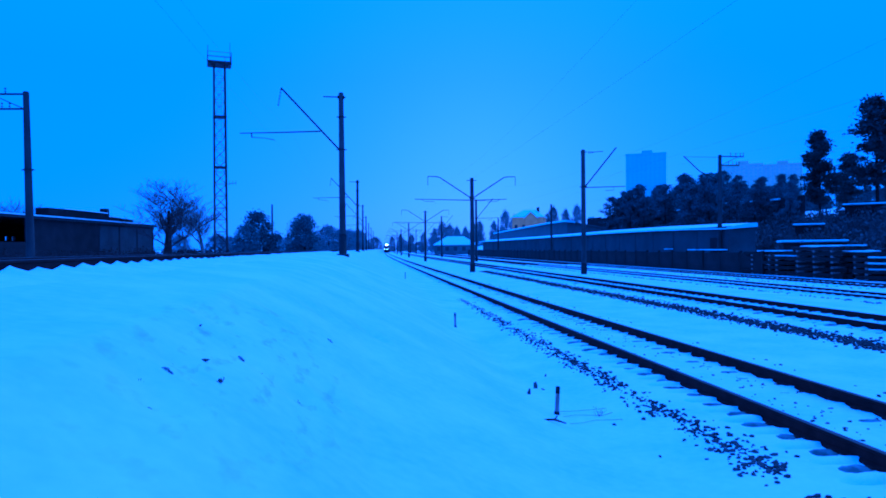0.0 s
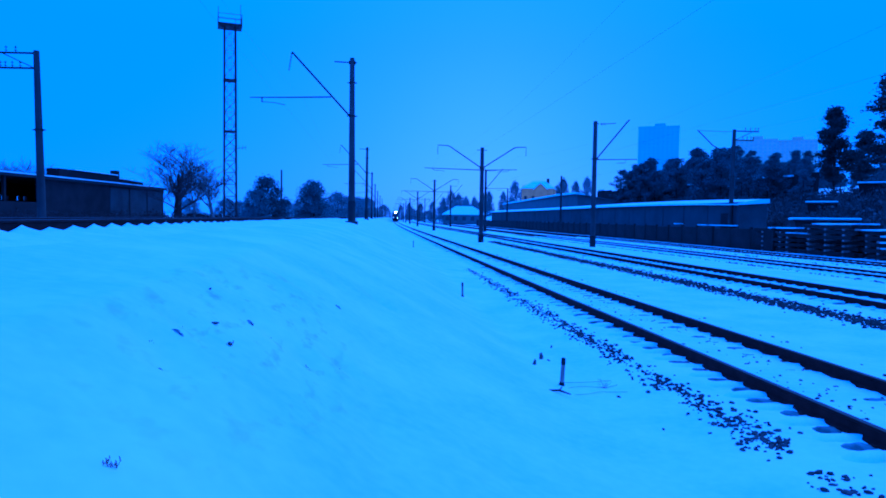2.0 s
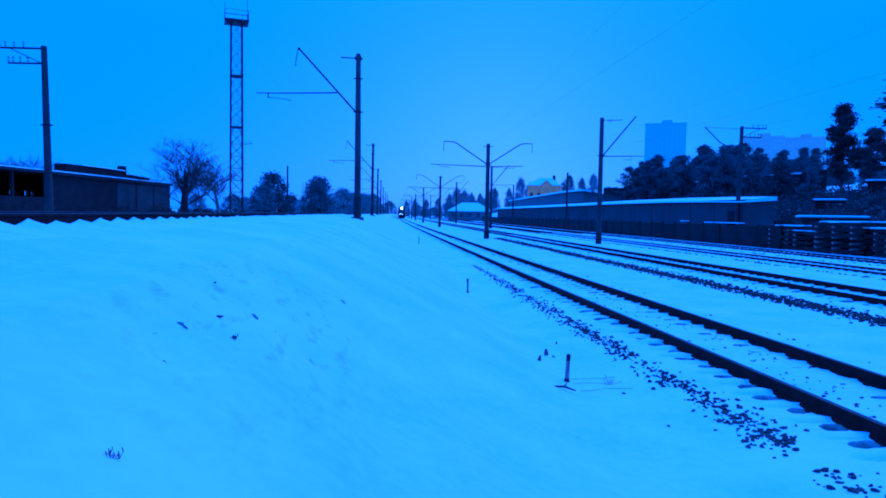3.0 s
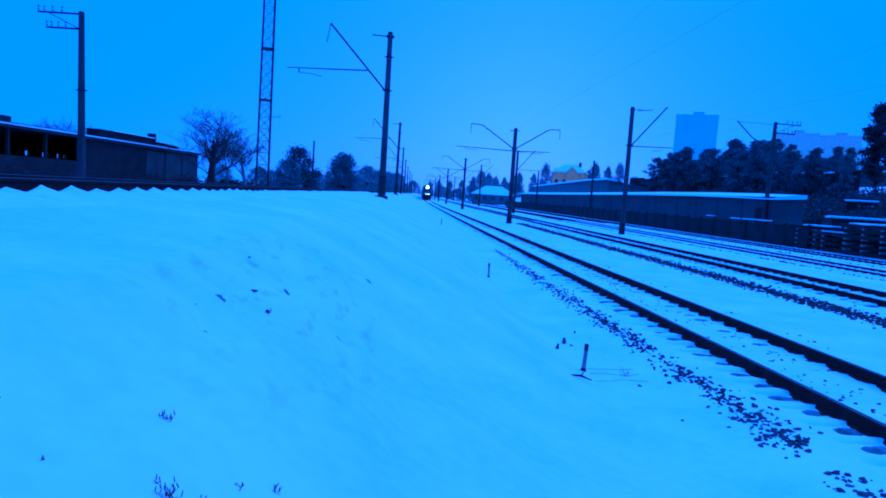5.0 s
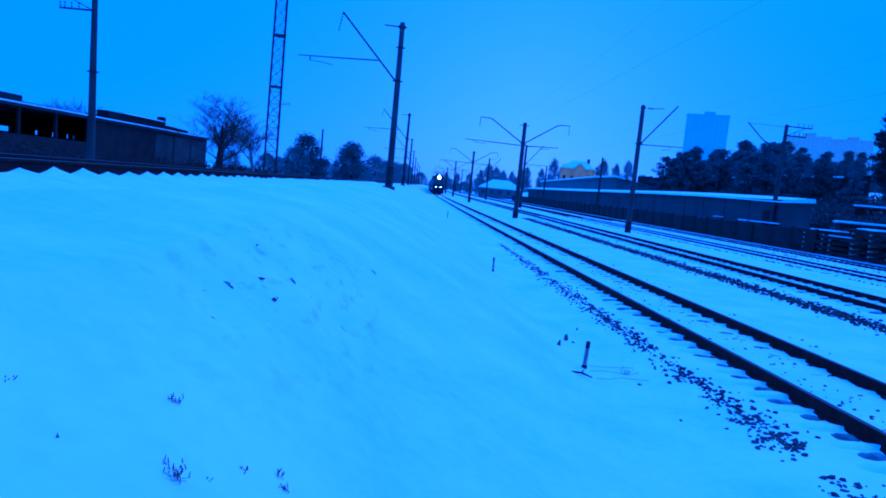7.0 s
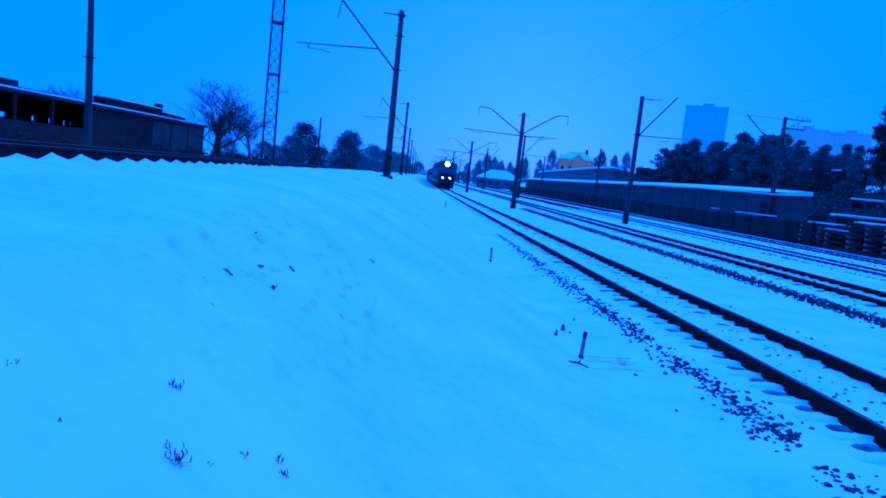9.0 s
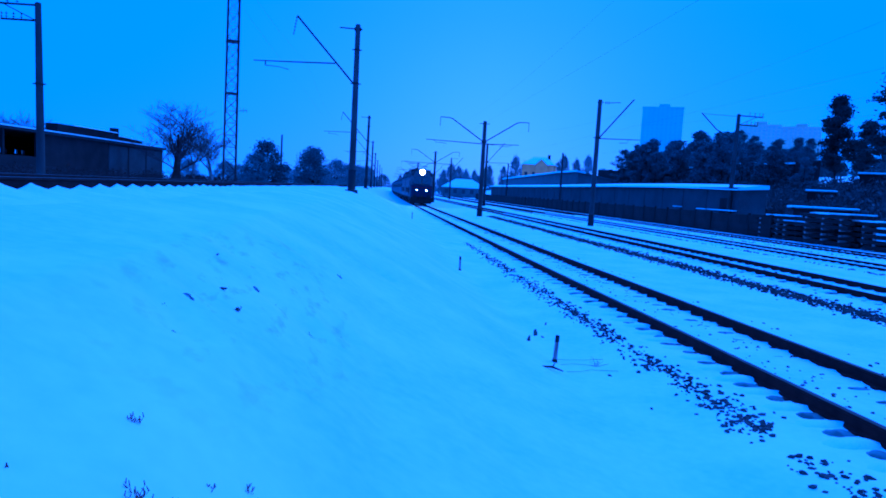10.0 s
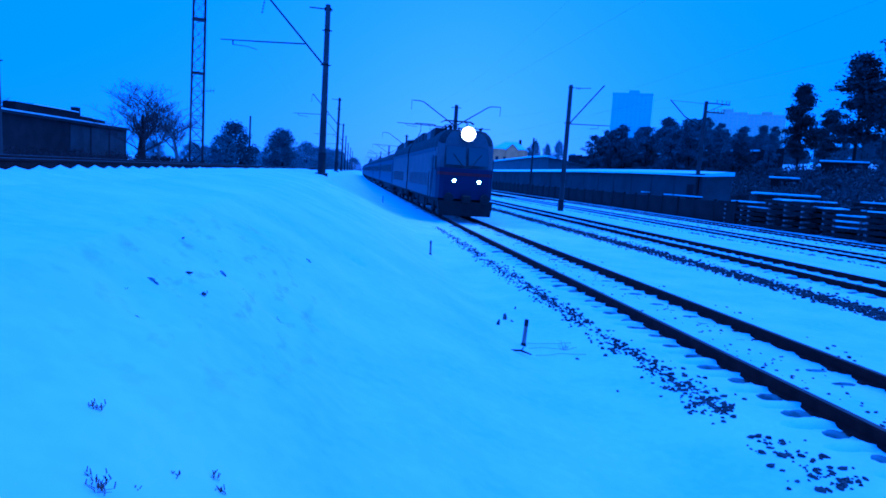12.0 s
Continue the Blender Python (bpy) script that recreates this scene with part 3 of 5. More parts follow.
def loco_section(name, length, cab):
    """One half of the electric locomotive; its nose is at y = 0 and looks to -y."""
    L = thing(name, pose(0, 0, 0), "blue and pale grey electric locomotive with headlight on", "locomotive", "train on the main track")
    ring = body_ring(1.47, 1.0, 3.5, 4.42, 0.42)
    stations = [(0.42, 1.0), (length, 1.0)]
    rings = []
    if cab:
        # nose: the lower front leans forward, the windscreen leans back
        for y, s in ((0.0, 0.76), (0.2, 0.89), (0.6, 0.975), (1.2, 1.0)):
            rings.append([(x * s, y + (0.55 * max(0.0, (z - 2.45) / 1.7) if y < 1.0 else 0.0) * (1 - y), z if z < 3.5 or y > 0.2 else z - 0.1) for x, z in ring])
    else:
        rings.append([(x, 0.35, z) for x, z in ring])
    rings.append([(x, length - (0.4 if cab else 0.3), z) for x, z in ring])
    bm = loft(bmesh.new(), rings)
    # paint: pale side band between blue sill and roof
    for f in bm.faces:
        c = f.calc_center_median()
        f.smooth = False
        if c.z > 3.62:
            f.material_index = 2
    body = part("body", bm, [LOCO_PALE, LOCO_BLUE, LOCO_ROOF], L)
    for s in (-1, 1):
        bm = bmesh.new()
        box(bm, s * 1.475 - 0.012, 1.1 if cab else 0.37, 0.98, s * 1.475 + 0.012, length - 0.42, 1.5, 0.004)
        part("sill_band", bm, LOCO_BLUE, L, "blue sill band")
        bm = bmesh.new()
        box(bm, s * 1.475 - 0.010, 1.1 if cab else 0.37, 3.3, s * 1.475 + 0.010, length - 0.42, 3.48, 0.004)
        part("cantrail_band", bm, LOCO_BLUE, L, "blue upper band")
        for k in range(18):
            y = 3.2 + k * (length - 4.5) / 18
            bm = bmesh.new()
            box(bm, s * 1.48 - 0.012, y, 1.5, s * 1.48 + 0.012, y + 0.035, 2.2)
            part("side_rib", bm, LOCO_PALE, L)
    if cab:
        bm = bmesh.new()
        fr = [[(x * s, y, z) for x, z in ((1.47, 1.0), (1.47, 2.5), (-1.47, 2.5), (-1.47, 1.0))] for y, s in ((-0.03, 0.76), (0.17, 0.895), (0.57, 0.982), (1.15, 1.008))]
        loft(bm, fr, smooth=False)
        part("front_apron", bm, LOCO_BLUE, L, "dark blue lower front")
        bm = bmesh.new()
        fr = [[(x * s, y, z) for x, z in ((1.47, 2.14), (1.47, 2.3), (-1.47, 2.3), (-1.47, 2.14))] for y, s in ((-0.035, 0.77), (0.165, 0.9), (0.5, 0.97))]
        loft(bm, fr, smooth=False)
        part("front_stripe", bm, LOCO_RED, L, "red stripe across the front")
        for s in (-1, 1):
            bm = bmesh.new()
            a = [(s * 0.08, 0.0, 2.66), (s * 1.05, 0.02, 2.66), (s * 1.02, 0.29, 3.55), (s * 0.08, 0.27, 3.55)]
            lo = [bm.verts.new(p) for p in a]
            hi = [bm.verts.new((p[0], p[1] + 0.08, p[2])) for p in a]
            bm.faces.new(lo)
            bm.faces.new(hi[::-1])
            for k in range(4):
                bm.faces.new((lo[k], lo[(k + 1) % 4], hi[(k + 1) % 4], hi[k]))
            bmesh.ops.recalc_face_normals(bm, faces=bm.faces)
            part("windscreen", bm, WINDOW, L, "dark windscreen pane")
            bm = bmesh.new()
            tube(bm, [(s * 0.2, -0.05, 2.6), (s * 0.7, 0.1, 3.2)], 0.015, 5)
            part("wiper", bm, UNDER, L)
            bm = bmesh.new()
            disc(bm, s * 0.62, -0.12, 1.88, 0.15, 0.14)
            lamp = part("marker_lamp", bm, STEEL, L, "round lamp housing")
            bm = bmesh.new()
            disc(bm, s * 0.62, -0.135, 1.88, 0.075, 0.02)
            part("lens", bm, LAMP, lamp, "lit lamp lens")
            bm = bmesh.new()
            tube(bm, [(s * 0.9, -0.45, 1.05), (s * 0.9, 0.1, 1.05)], 0.1, 12)
            tube(bm, [(s * 0.9, -0.52, 1.05), (s * 0.9, -0.45, 1.05)], [0.24, 0.25], 16)
            part("buffer", bm, UNDER, L)
            bm = bmesh.new()
            box(bm, s * 1.485 - 0.015, 1.55, 1.15, s * 1.485 + 0.015, 2.3, 3.1, 0.01)
            door = part("cab_door", bm, LOCO_BLUE, L, "blue cab door")
            bm = bmesh.new()
            box(bm, s * 1.5 - 0.012, 1.65, 2.35, s * 1.5 + 0.012, 2.2, 3.0, 0.005)
            part("pane", bm, DULL_WINDOW, door)
            bm = bmesh.new()
            box(bm, s * 1.485 - 0.012, 0.75, 2.4, s * 1.485 + 0.012, 1.4, 3.05, 0.005)
            part("cab_window", bm, DULL_WINDOW, L)
            for yy in (1.48, 2.38):
                bm = bmesh.new()
                tube(bm, [(s * 1.56, yy, 1.0), (s * 1.56, yy, 2.3)], 0.018, 6)
                part("handrail", bm, STEEL, L)
        bm = bmesh.new()
        tube(bm, [(0, 0.2, 4.2), (0, 0.5, 4.2), (0, 1.2, 4.2)], [0.38, 0.39, 0.3], 20)
        lamp = part("headlight", bm, LOCO_ROOF, L, "round roof headlight housing")
        bm = bmesh.new()
        disc(bm, 0, 0.175, 4.2, 0.31, 0.03, 24)
        part("lens", bm, HEADLIGHT, lamp, "brightly lit headlight lens")
        # added glowing ring: the lens's orange bloom built as a disc
        bm = bmesh.new()
        disc(bm, 0, 0.19, 4.2, 0.37, 0.02, 24)
        part("bloom_ring", bm, BLOOM, lamp, "warm glowing ring that imitates the headlight's bloom")
        bm = bmesh.new()
        sweep(bm, [(-1.3, 0.18), (1.3, 0.18), (1.38, 0.9), (-1.38, 0.9)], [(0, -0.12, 0), (0, 0.25, 0)])
        part("snow_plough", bm, UNDER, L)
        bm = bmesh.new()
        box(bm, -0.2, -0.55, 0.85, 0.2, 0.2, 1.2, 0.06)
        part("coupler", bm, UNDER, L)
        for s in (-1, 1):
            bm = bmesh.new()
            tube(bm, [(s * 0.75, 1.1, 4.3), (s * 0.78, 1.1, 4.5), (s * 0.78, 0.85, 4.55), (s * 0.78, 1.5, 4.55)], 0.05, 8)
            part("horn", bm, LOCO_ROOF, L)
    # roof gear
    for s in (-1, 1):
        for k in range(6):
            y = 3.1 + k * (length - 4.6) / 6
            bm = bmesh.new()
            box(bm, s * 1.02 - 0.28, y, 3.75, s * 1.02 + 0.28, y + 1.55, 4.5 + 0.06 * ((k * 2 + s) % 3), 0.06)
            part("roof_grille", bm, LOCO_ROOF if k != 1 else LOCO_PALE, L)
    bm = bmesh.new()
    box(bm, -0.75, 2.2, 4.3, 0.75, length - 1.2, 4.52, 0.06)
    for k in range(5):
        box(bm, -0.5, 6.2 + k * 1.6, 4.5, 0.5, 7.3 + k * 1.6, 4.66 + 0.05 * (k % 3), 0.06)
    part("roof_hatch", bm, LOCO_ROOF, L)
    for k in range(7):
        bm = bmesh.new()
        yy = 2.8 + k * (length - 4.5) / 7
        insulator_string(bm, (-0.55, yy, 4.4), (-0.55, yy, 4.75 + 0.1 * (k % 2)), 4, 0.09)
        part("insulator", bm, INSULATOR, L)
    bm = bmesh.new()
    tube(bm, [(-0.55, 2.8 + k * (length - 4.5) / 7, 4.78 + 0.1 * (k % 2)) for k in range(7)], 0.025, 6)
    part("roof_busbar", bm, STEEL, L)
    pantograph(L, 3.4, 4.72, not cab)
    bogie(L, 2.6, 2, 2.9)
    bogie(L, length - 5.4, 2, 2.9)
    bm = bmesh.new()
    box(bm, -1.3, 0.35, 0.8, 1.3, length - 0.3, 1.02, 0.03)
    box(bm, -1.25, 6.3, 0.3, 1.25, length - 6.3, 0.85, 0.06)
    # full-length dark box added to block light, standing in for shade under the body
    box(bm, -0.66, 0.5, 0.22, 0.66, length - 0.3, 0.85, 0.03)
    part("underframe_and_shade_box", bm, UNDER, L)
    bm = bmesh.new()
    box(bm, -1.0, length - (0.4 if cab else 0.3), 1.0, 1.0, length + (0.35 if cab else 0.25), 3.4, 0.08)
    part("gangway", bm, UNDER, L)
    return L


def coach():
    """A passenger coach, its front end at y = 0."""
    ln = 24.0
    c = thing("passenger_coach", pose(0, 0, 0), "blue passenger coach with a pale window band", "railway coach", "train on the main track")
    ring = body_ring(1.45, 1.0, 3.3, 4.1, 0.5)
    bm = loft(bmesh.new(), [[(x, y, z) for x, z in ring] for y in (0.3, ln)])
    for f in bm.faces:
        f.smooth = False
        z = f.calc_center_median().z
        f.material_index = 1 if z > 3.4 else 0
    part("body", bm, [COACH_BLUE, LOCO_ROOF], c)
    for s in (-1, 1):
        bm = bmesh.new()
        box(bm, s * 1.455 - 0.01, 0.5, 2.05, s * 1.455 + 0.01, ln - 0.2, 2.95, 0.004)
        part("window_band", bm, LOCO_PALE, c, "pale band")
        for k in range(11):
            bm = bmesh.new()
            y = 2.2 + k * 1.85
            box(bm, s * 1.47 - 0.01, y, 2.12, s * 1.47 + 0.01, y + 1.15, 2.88, 0.004)
            part("window", bm, WINDOW, c)
        for y in (0.7, ln - 1.3):
            bm = bmesh.new()
            box(bm, s * 1.47 - 0.012, y, 1.15, s * 1.47 + 0.012, y + 0.75, 3.05, 0.006)
            part("door", bm, COACH_BLUE, c)
    bm = bmesh.new()
    for k in range(6):
        box(bm, -0.25, 2 + k * 3.8, 4.05, 0.25, 2.7 + k * 3.8, 4.25, 0.05)
    part("roof_vent", bm, LOCO_ROOF, c)
    bogie(c, 2.2, 2, 2.4, 0.48)
    bogie(c, ln - 4.6, 2, 2.4, 0.48)
    bm = bmesh.new()
    box(bm, -1.25, 0.3, 0.8, 1.25, ln, 1.02, 0.03)
    box(bm, -1.2, 6, 0.3, 1.2, 18, 0.85, 0.06)
    # added filler along the whole coach that keeps the space below dark
    box(bm, -0.66, 0.5, 0.22, 0.66, ln - 0.3, 0.85, 0.03)
    part("underframe_and_shade_box", bm, UNDER, c)
    bm = bmesh.new()
    box(bm, -0.75, ln, 1.0, 0.75, ln + 0.35, 3.3, 0.06)
    part("gangway", bm, UNDER, c)
    return c


SECTION, COACH = 15.3, 24.6
lead = loco_section("locomotive", SECTION, True)
rear = loco_section("locomotive", SECTION, False)
tagged(rear, "pale grey and blue rear half of the electric locomotive")
train = [(lead, 0.0), (rear, SECTION)]
first_coach = coach()
train.append((first_coach, 2 * SECTION + 0.2))
for i in range(1, 9):
    train.append((copy_thing(first_coach, pose(0, 0, 0)), 2 * SECTION + 0.2 + COACH * i))


# ---------------------------------------------------------------- trees
def bare_tree(seed, height, spread, levels=5, trunk=0.22, forks=4, wide=0.0):
    rng = random.Random(seed)
    bm = bmesh.new()

    def limb(p, d, ln, r, lev):
        pts, rad = [p], [r]
        for k in range(3):
            d = (d + Vector((rng.uniform(-1, 1), rng.uniform(-1, 1), rng.uniform(-0.3, 0.7))) * 0.16).normalized()
            pts.append(pts[-1] + d * ln / 3)
            rad.append(r * (1 - 0.18 * (k + 1)))
        tube(bm, pts, rad, 6 if lev > 2 else 3, cap=False)
        if lev == 0:
            return
        for k in range(forks + (lev < 3)):
            q = rng.choice((1, 2, 3, 3))
            a = rng.uniform(0, 2 * math.pi)
            side = Vector((math.cos(a), math.sin(a), rng.uniform(0.0, 0.9)))
            limb(pts[q], (d * rng.uniform(0.5, 1.1) + side * spread).normalized(), ln * rng.uniform(0.55, 0.85), max(0.015, rad[q] * 0.56), lev - 1)

    limb(Vector((0, 0, -0.2)), Vector((0, 0, 1)), height * 0.2, trunk, levels)
    top = max(v.co.z for v in bm.verts)
    half = sorted(math.hypot(v.co.x, v.co.y) for v in bm.verts)[int(len(bm.verts) * 0.97)]
    for v in bm.verts:
        q = height / top
        w = wide / 2 / half if wide else q
        v.co = Vector((v.co.x * (q + (w - q) * min(1, v.co.z / top * 2)), v.co.y * (q + (w - q) * min(1, v.co.z / top * 2)), v.co.z * q))
    return bm


def spreading_trunk():
    bm = bmesh.new()
    tube(bm, [(0, 0, -0.3), (0.05, 0, 0.6), (0, 0.05, 1.6), (0.1, 0, 2.6), (0.15, 0, 4.2), (0.1, 0.05, 6.0)], [0.62, 0.5, 0.46, 0.4, 0.26, 0.12], 10)
    return bm


def spreading_crown(seed, height, wide):
    """Boughs that fan out from a short trunk and break up into thin upright twigs."""
    rng = random.Random(seed)
    bm = bmesh.new()

    def bough(p, d, ln, r, lev):
        pts, rad = [p], [r]
        for k in range(4):
            d = (d + Vector((rng.uniform(-1, 1), rng.uniform(-1, 1), rng.uniform(-0.1, 0.8))) * 0.17).normalized()
            pts.append(pts[-1] + d * ln / 4)
            rad.append(max(0.012, r * (1 - 0.2 * (k + 1))))
        tube(bm, pts, rad, 6 if lev == 3 else 3, cap=False)
        if lev:
            for k in range((0, 5, 6, 7)[lev]):
                a = rng.uniform(0, 2 * math.pi)
                side = Vector((math.cos(a), math.sin(a), rng.uniform(-0.1, 0.7)))
                q = rng.randint(1, 4)
                bough(pts[q], (d * 0.8 + side * rng.uniform(0.5, 1.0)).normalized(), ln * rng.uniform(0.4, 0.68), max(0.011, rad[q] * 0.45), lev - 1)

    for k in range(12):
        a = k * 2.4 + rng.uniform(-0.3, 0.3)
        out = (0.15, 0.5, 0.9, 1.3)[k % 4] * rng.uniform(0.85, 1.15)
        low = 1.0 + 3.0 * (1.3 - min(1.3, out)) / 1.3
        bough(Vector((0.05, 0, low)), Vector((math.cos(a) * out, math.sin(a) * out, 1.0)).normalized(), height * rng.uniform(0.38, 0.5), rng.uniform(0.09, 0.16), 3)
    top = sorted(v.co.z for v in bm.verts)[int(len(bm.verts) * 0.995)]
    half = sorted(abs(v.co.x) for v in bm.verts)[int(len(bm.verts) * 0.97)]
    for v in bm.verts:
        q = min(1.0, max(0.0, (v.co.z - 1.3) / 2.0))
        v.co = Vector((v.co.x * (1 + (wide / 2 / half - 1) * q), v.co.y * (1 + (wide / 2 / half - 1) * q), v.co.z if v.co.z < 1.3 else 1.3 + (v.co.z - 1.3) * (height - 1.3) / (top - 1.3)))
    return bm


def clump_mesh(bm, centre, size, n, rng, slot=0, flat=0.6, leaf=1.0):
    """A ragged tuft of needle sprays round a point."""
    for _ in range(n):
        d = Vector((rng.gauss(0, 1), rng.gauss(0, 1), rng.gauss(0, flat)))
        p = centre + d * size * 0.42
        a = Vector((rng.uniform(-1, 1), rng.uniform(-1, 1), rng.uniform(-0.5, 0.8))).normalized()
        b = a.cross(Vector((rng.uniform(-1, 1), rng.uniform(-1, 1), rng.uniform(-1, 1)))).normalized()
        s = size * leaf * rng.uniform(0.14, 0.34)
        vs = [bm.verts.new(p + a * s * 1.3), bm.verts.new(p + b * s * 0.55), bm.verts.new(p - a * s * 0.9), bm.verts.new(p - b * s * 0.5)]
        bm.faces.new(vs[:3]).material_index = slot
        bm.faces.new((vs[0], vs[2], vs[3])).material_index = slot


def pine(seed, h, bare=0.45, width=0.26, dense=1.0):
    """Scots pine: bare lower trunk, ragged crown of separate boughs. Returns trunk and crown."""
    rng = random.Random(seed)
    tr, cr = bmesh.new(), bmesh.new()
    lean = Vector((rng.uniform(-0.03, 0.03), rng.uniform(-0.03, 0.03), 1))
    tube(tr, [lean * (h * q) + Vector((0, 0, -0.5 if q == 0 else 0)) for q in (0, 0.3, 0.6, 0.85, 0.98)], [h * 0.016, h * 0.013, h * 0.010, h * 0.005, h * 0.002], 8)
    n = int(26 * dense)
    for i in range(n):
        q = bare + (1 - bare) * (i + rng.random()) / n
        prof = math.sin(math.pi * min(1, (q - bare) / (1 - bare) * 0.8 + 0.2)) ** 0.7
        reach = h * width * prof * rng.uniform(0.35, 1.05)
        a = rng.uniform(0, 2 * math.pi)
        tip = lean * (h * q) + Vector((math.cos(a) * reach, math.sin(a) * reach, reach * rng.uniform(-0.1, 0.35)))
        tube(tr, [lean * (h * q * 0.98), (lean * (h * q) + tip) / 2 + Vector((0, 0, 0.1)), tip], [h * 0.004, h * 0.003, h * 0.0015], 4, cap=False)
        for k in range(3):
            c = (lean * (h * q)).lerp(tip, 0.45 + 0.27 * k)
            clump_mesh(cr, c, h * rng.uniform(0.06, 0.1), int(46 * dense), rng, leaf=0.75)
    clump_mesh(cr, lean * (h * 0.985), h * 0.07, int(40 * dense), rng)
    return tr, cr


def thicket(seed, w, h):
    """A dense dark conifer or ivy-grown tree, foliage nearly to the ground."""
    rng = random.Random(seed)
    tr, cr = bmesh.new(), bmesh.new()
    for k in range(3):
        a = rng.uniform(0, 6.28)
        tube(tr, [(0.3 * math.cos(a), 0.3 * math.sin(a), -0.3), (w * 0.12 * math.cos(a), w * 0.12 * math.sin(a), h * 0.5), (w * 0.25 * math.cos(a), w * 0.25 * math.sin(a), h * 0.85)], [0.16, 0.1, 0.03], 6)
    for k in range(120):
        q = rng.random() ** 1.2
        r = w * 0.5 * math.sqrt(max(0.0, 1 - (q * 1.05 - 0.2) ** 2 / 0.75)) * rng.uniform(0.3, 1.0)
        a = rng.uniform(0, 6.28)
        clump_mesh(cr, Vector((math.cos(a) * r, math.sin(a) * r, 0.1 + h * 0.95 * q)), h * 0.15, 70, rng, flat=0.8, leaf=0.65)
    return tr, cr


def plant_tree(name, m, meshes, label, category, group, mats=(BARK, NEEDLES)):
    t = thing(name, m, label, category, group)
    part("trunk", meshes[0], mats[0], t)
    part("crown", meshes[1], mats[1], t)
    return t


def bare(name, m, seed, h, spread, levels, label, group, trunk=0.22, wide=0.0, mat=TWIGS):
    t = thing(name, m, label, "tree", group)
    part("crown", bare_tree(seed, h, spread, levels, trunk, 4, wide), mat, t)
    return t


def at_land(x, y, dz=0.0, rz=0.0, lean=0.0):
    return pose(x, y, land(x, y) + dz, 0, lean, rz)


def spot(px, depth):
    """Ground plan x of a bearing given as a column offset from the straight-ahead line, at a depth."""
    return depth * math.tan(math.atan((px - 134) / 1149.0) + radians(6.65))


# western side
t = thing("bare_tree", at_land(spot(-352, 86), 86), "leafless spreading tree with many thin upright boughs", "tree", "leafless trees")
part("trunk", spreading_trunk(), BARK, t)
part("crown", spreading_crown(11, 9.6, 9.4), TWIGS, t)
bare("bare_tree", at_land(spot(-290, 92), 92), 12, 7.5, 1.0, 4, "leafless slender tree beside the lattice mast", "leafless trees", 0.16, mat=HAZED_TWIGS)
bare("bare_tree", at_land(spot(-322, 96), 96), 17, 7.2, 1.0, 4, "leafless slender tree beside the lattice mast", "leafless trees", 0.16, mat=HAZED_TWIGS)
bare("bare_tree", at_land(spot(-625, 94), 94), 13, 8.6, 0.7, 4, "leafless tree behind the long shed", "leafless trees", 0.16, mat=HAZED_TWIGS)
bare("bare_tree", at_land(spot(-570, 103), 103), 14, 8.4, 0.7, 4, "leafless tree behind the long shed", "leafless trees", 0.16, mat=HAZED_TWIGS)
plant_tree("conifer", at_land(spot(-192, 118), 118), thicket(21, 7.5, 7.4), "dense dark conifer standing beside the west track", "tree", "dark conifers", (BARK, HAZED_NEEDLES))
plant_tree("conifer", at_land(spot(-212, 112), 112), thicket(22, 4.5, 5.0), "dense dark conifer standing beside the west track", "tree", "dark conifers", (BARK, HAZED_NEEDLES))
plant_tree("conifer", at_land(spot(-113, 122), 122), thicket(23, 5.6, 7.2), "dense dark conifer standing beside the west track", "tree", "dark conifers", (BARK, HAZED_NEEDLES))
# palest needles: the haze of the distance is in the crown's colour
hedge = plant_tree("conifer", at_land(spot(-70, 175), 175), thicket(24, 9, 7.0), "dense distant conifer with haze mixed into its colour", "tree", "distant conifers", (BARK, FAR_HAZED_NEEDLES))
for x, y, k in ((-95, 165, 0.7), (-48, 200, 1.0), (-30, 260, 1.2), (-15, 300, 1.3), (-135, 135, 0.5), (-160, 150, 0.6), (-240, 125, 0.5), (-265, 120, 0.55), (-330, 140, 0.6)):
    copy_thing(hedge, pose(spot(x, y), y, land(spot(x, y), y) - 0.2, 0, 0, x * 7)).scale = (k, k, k)


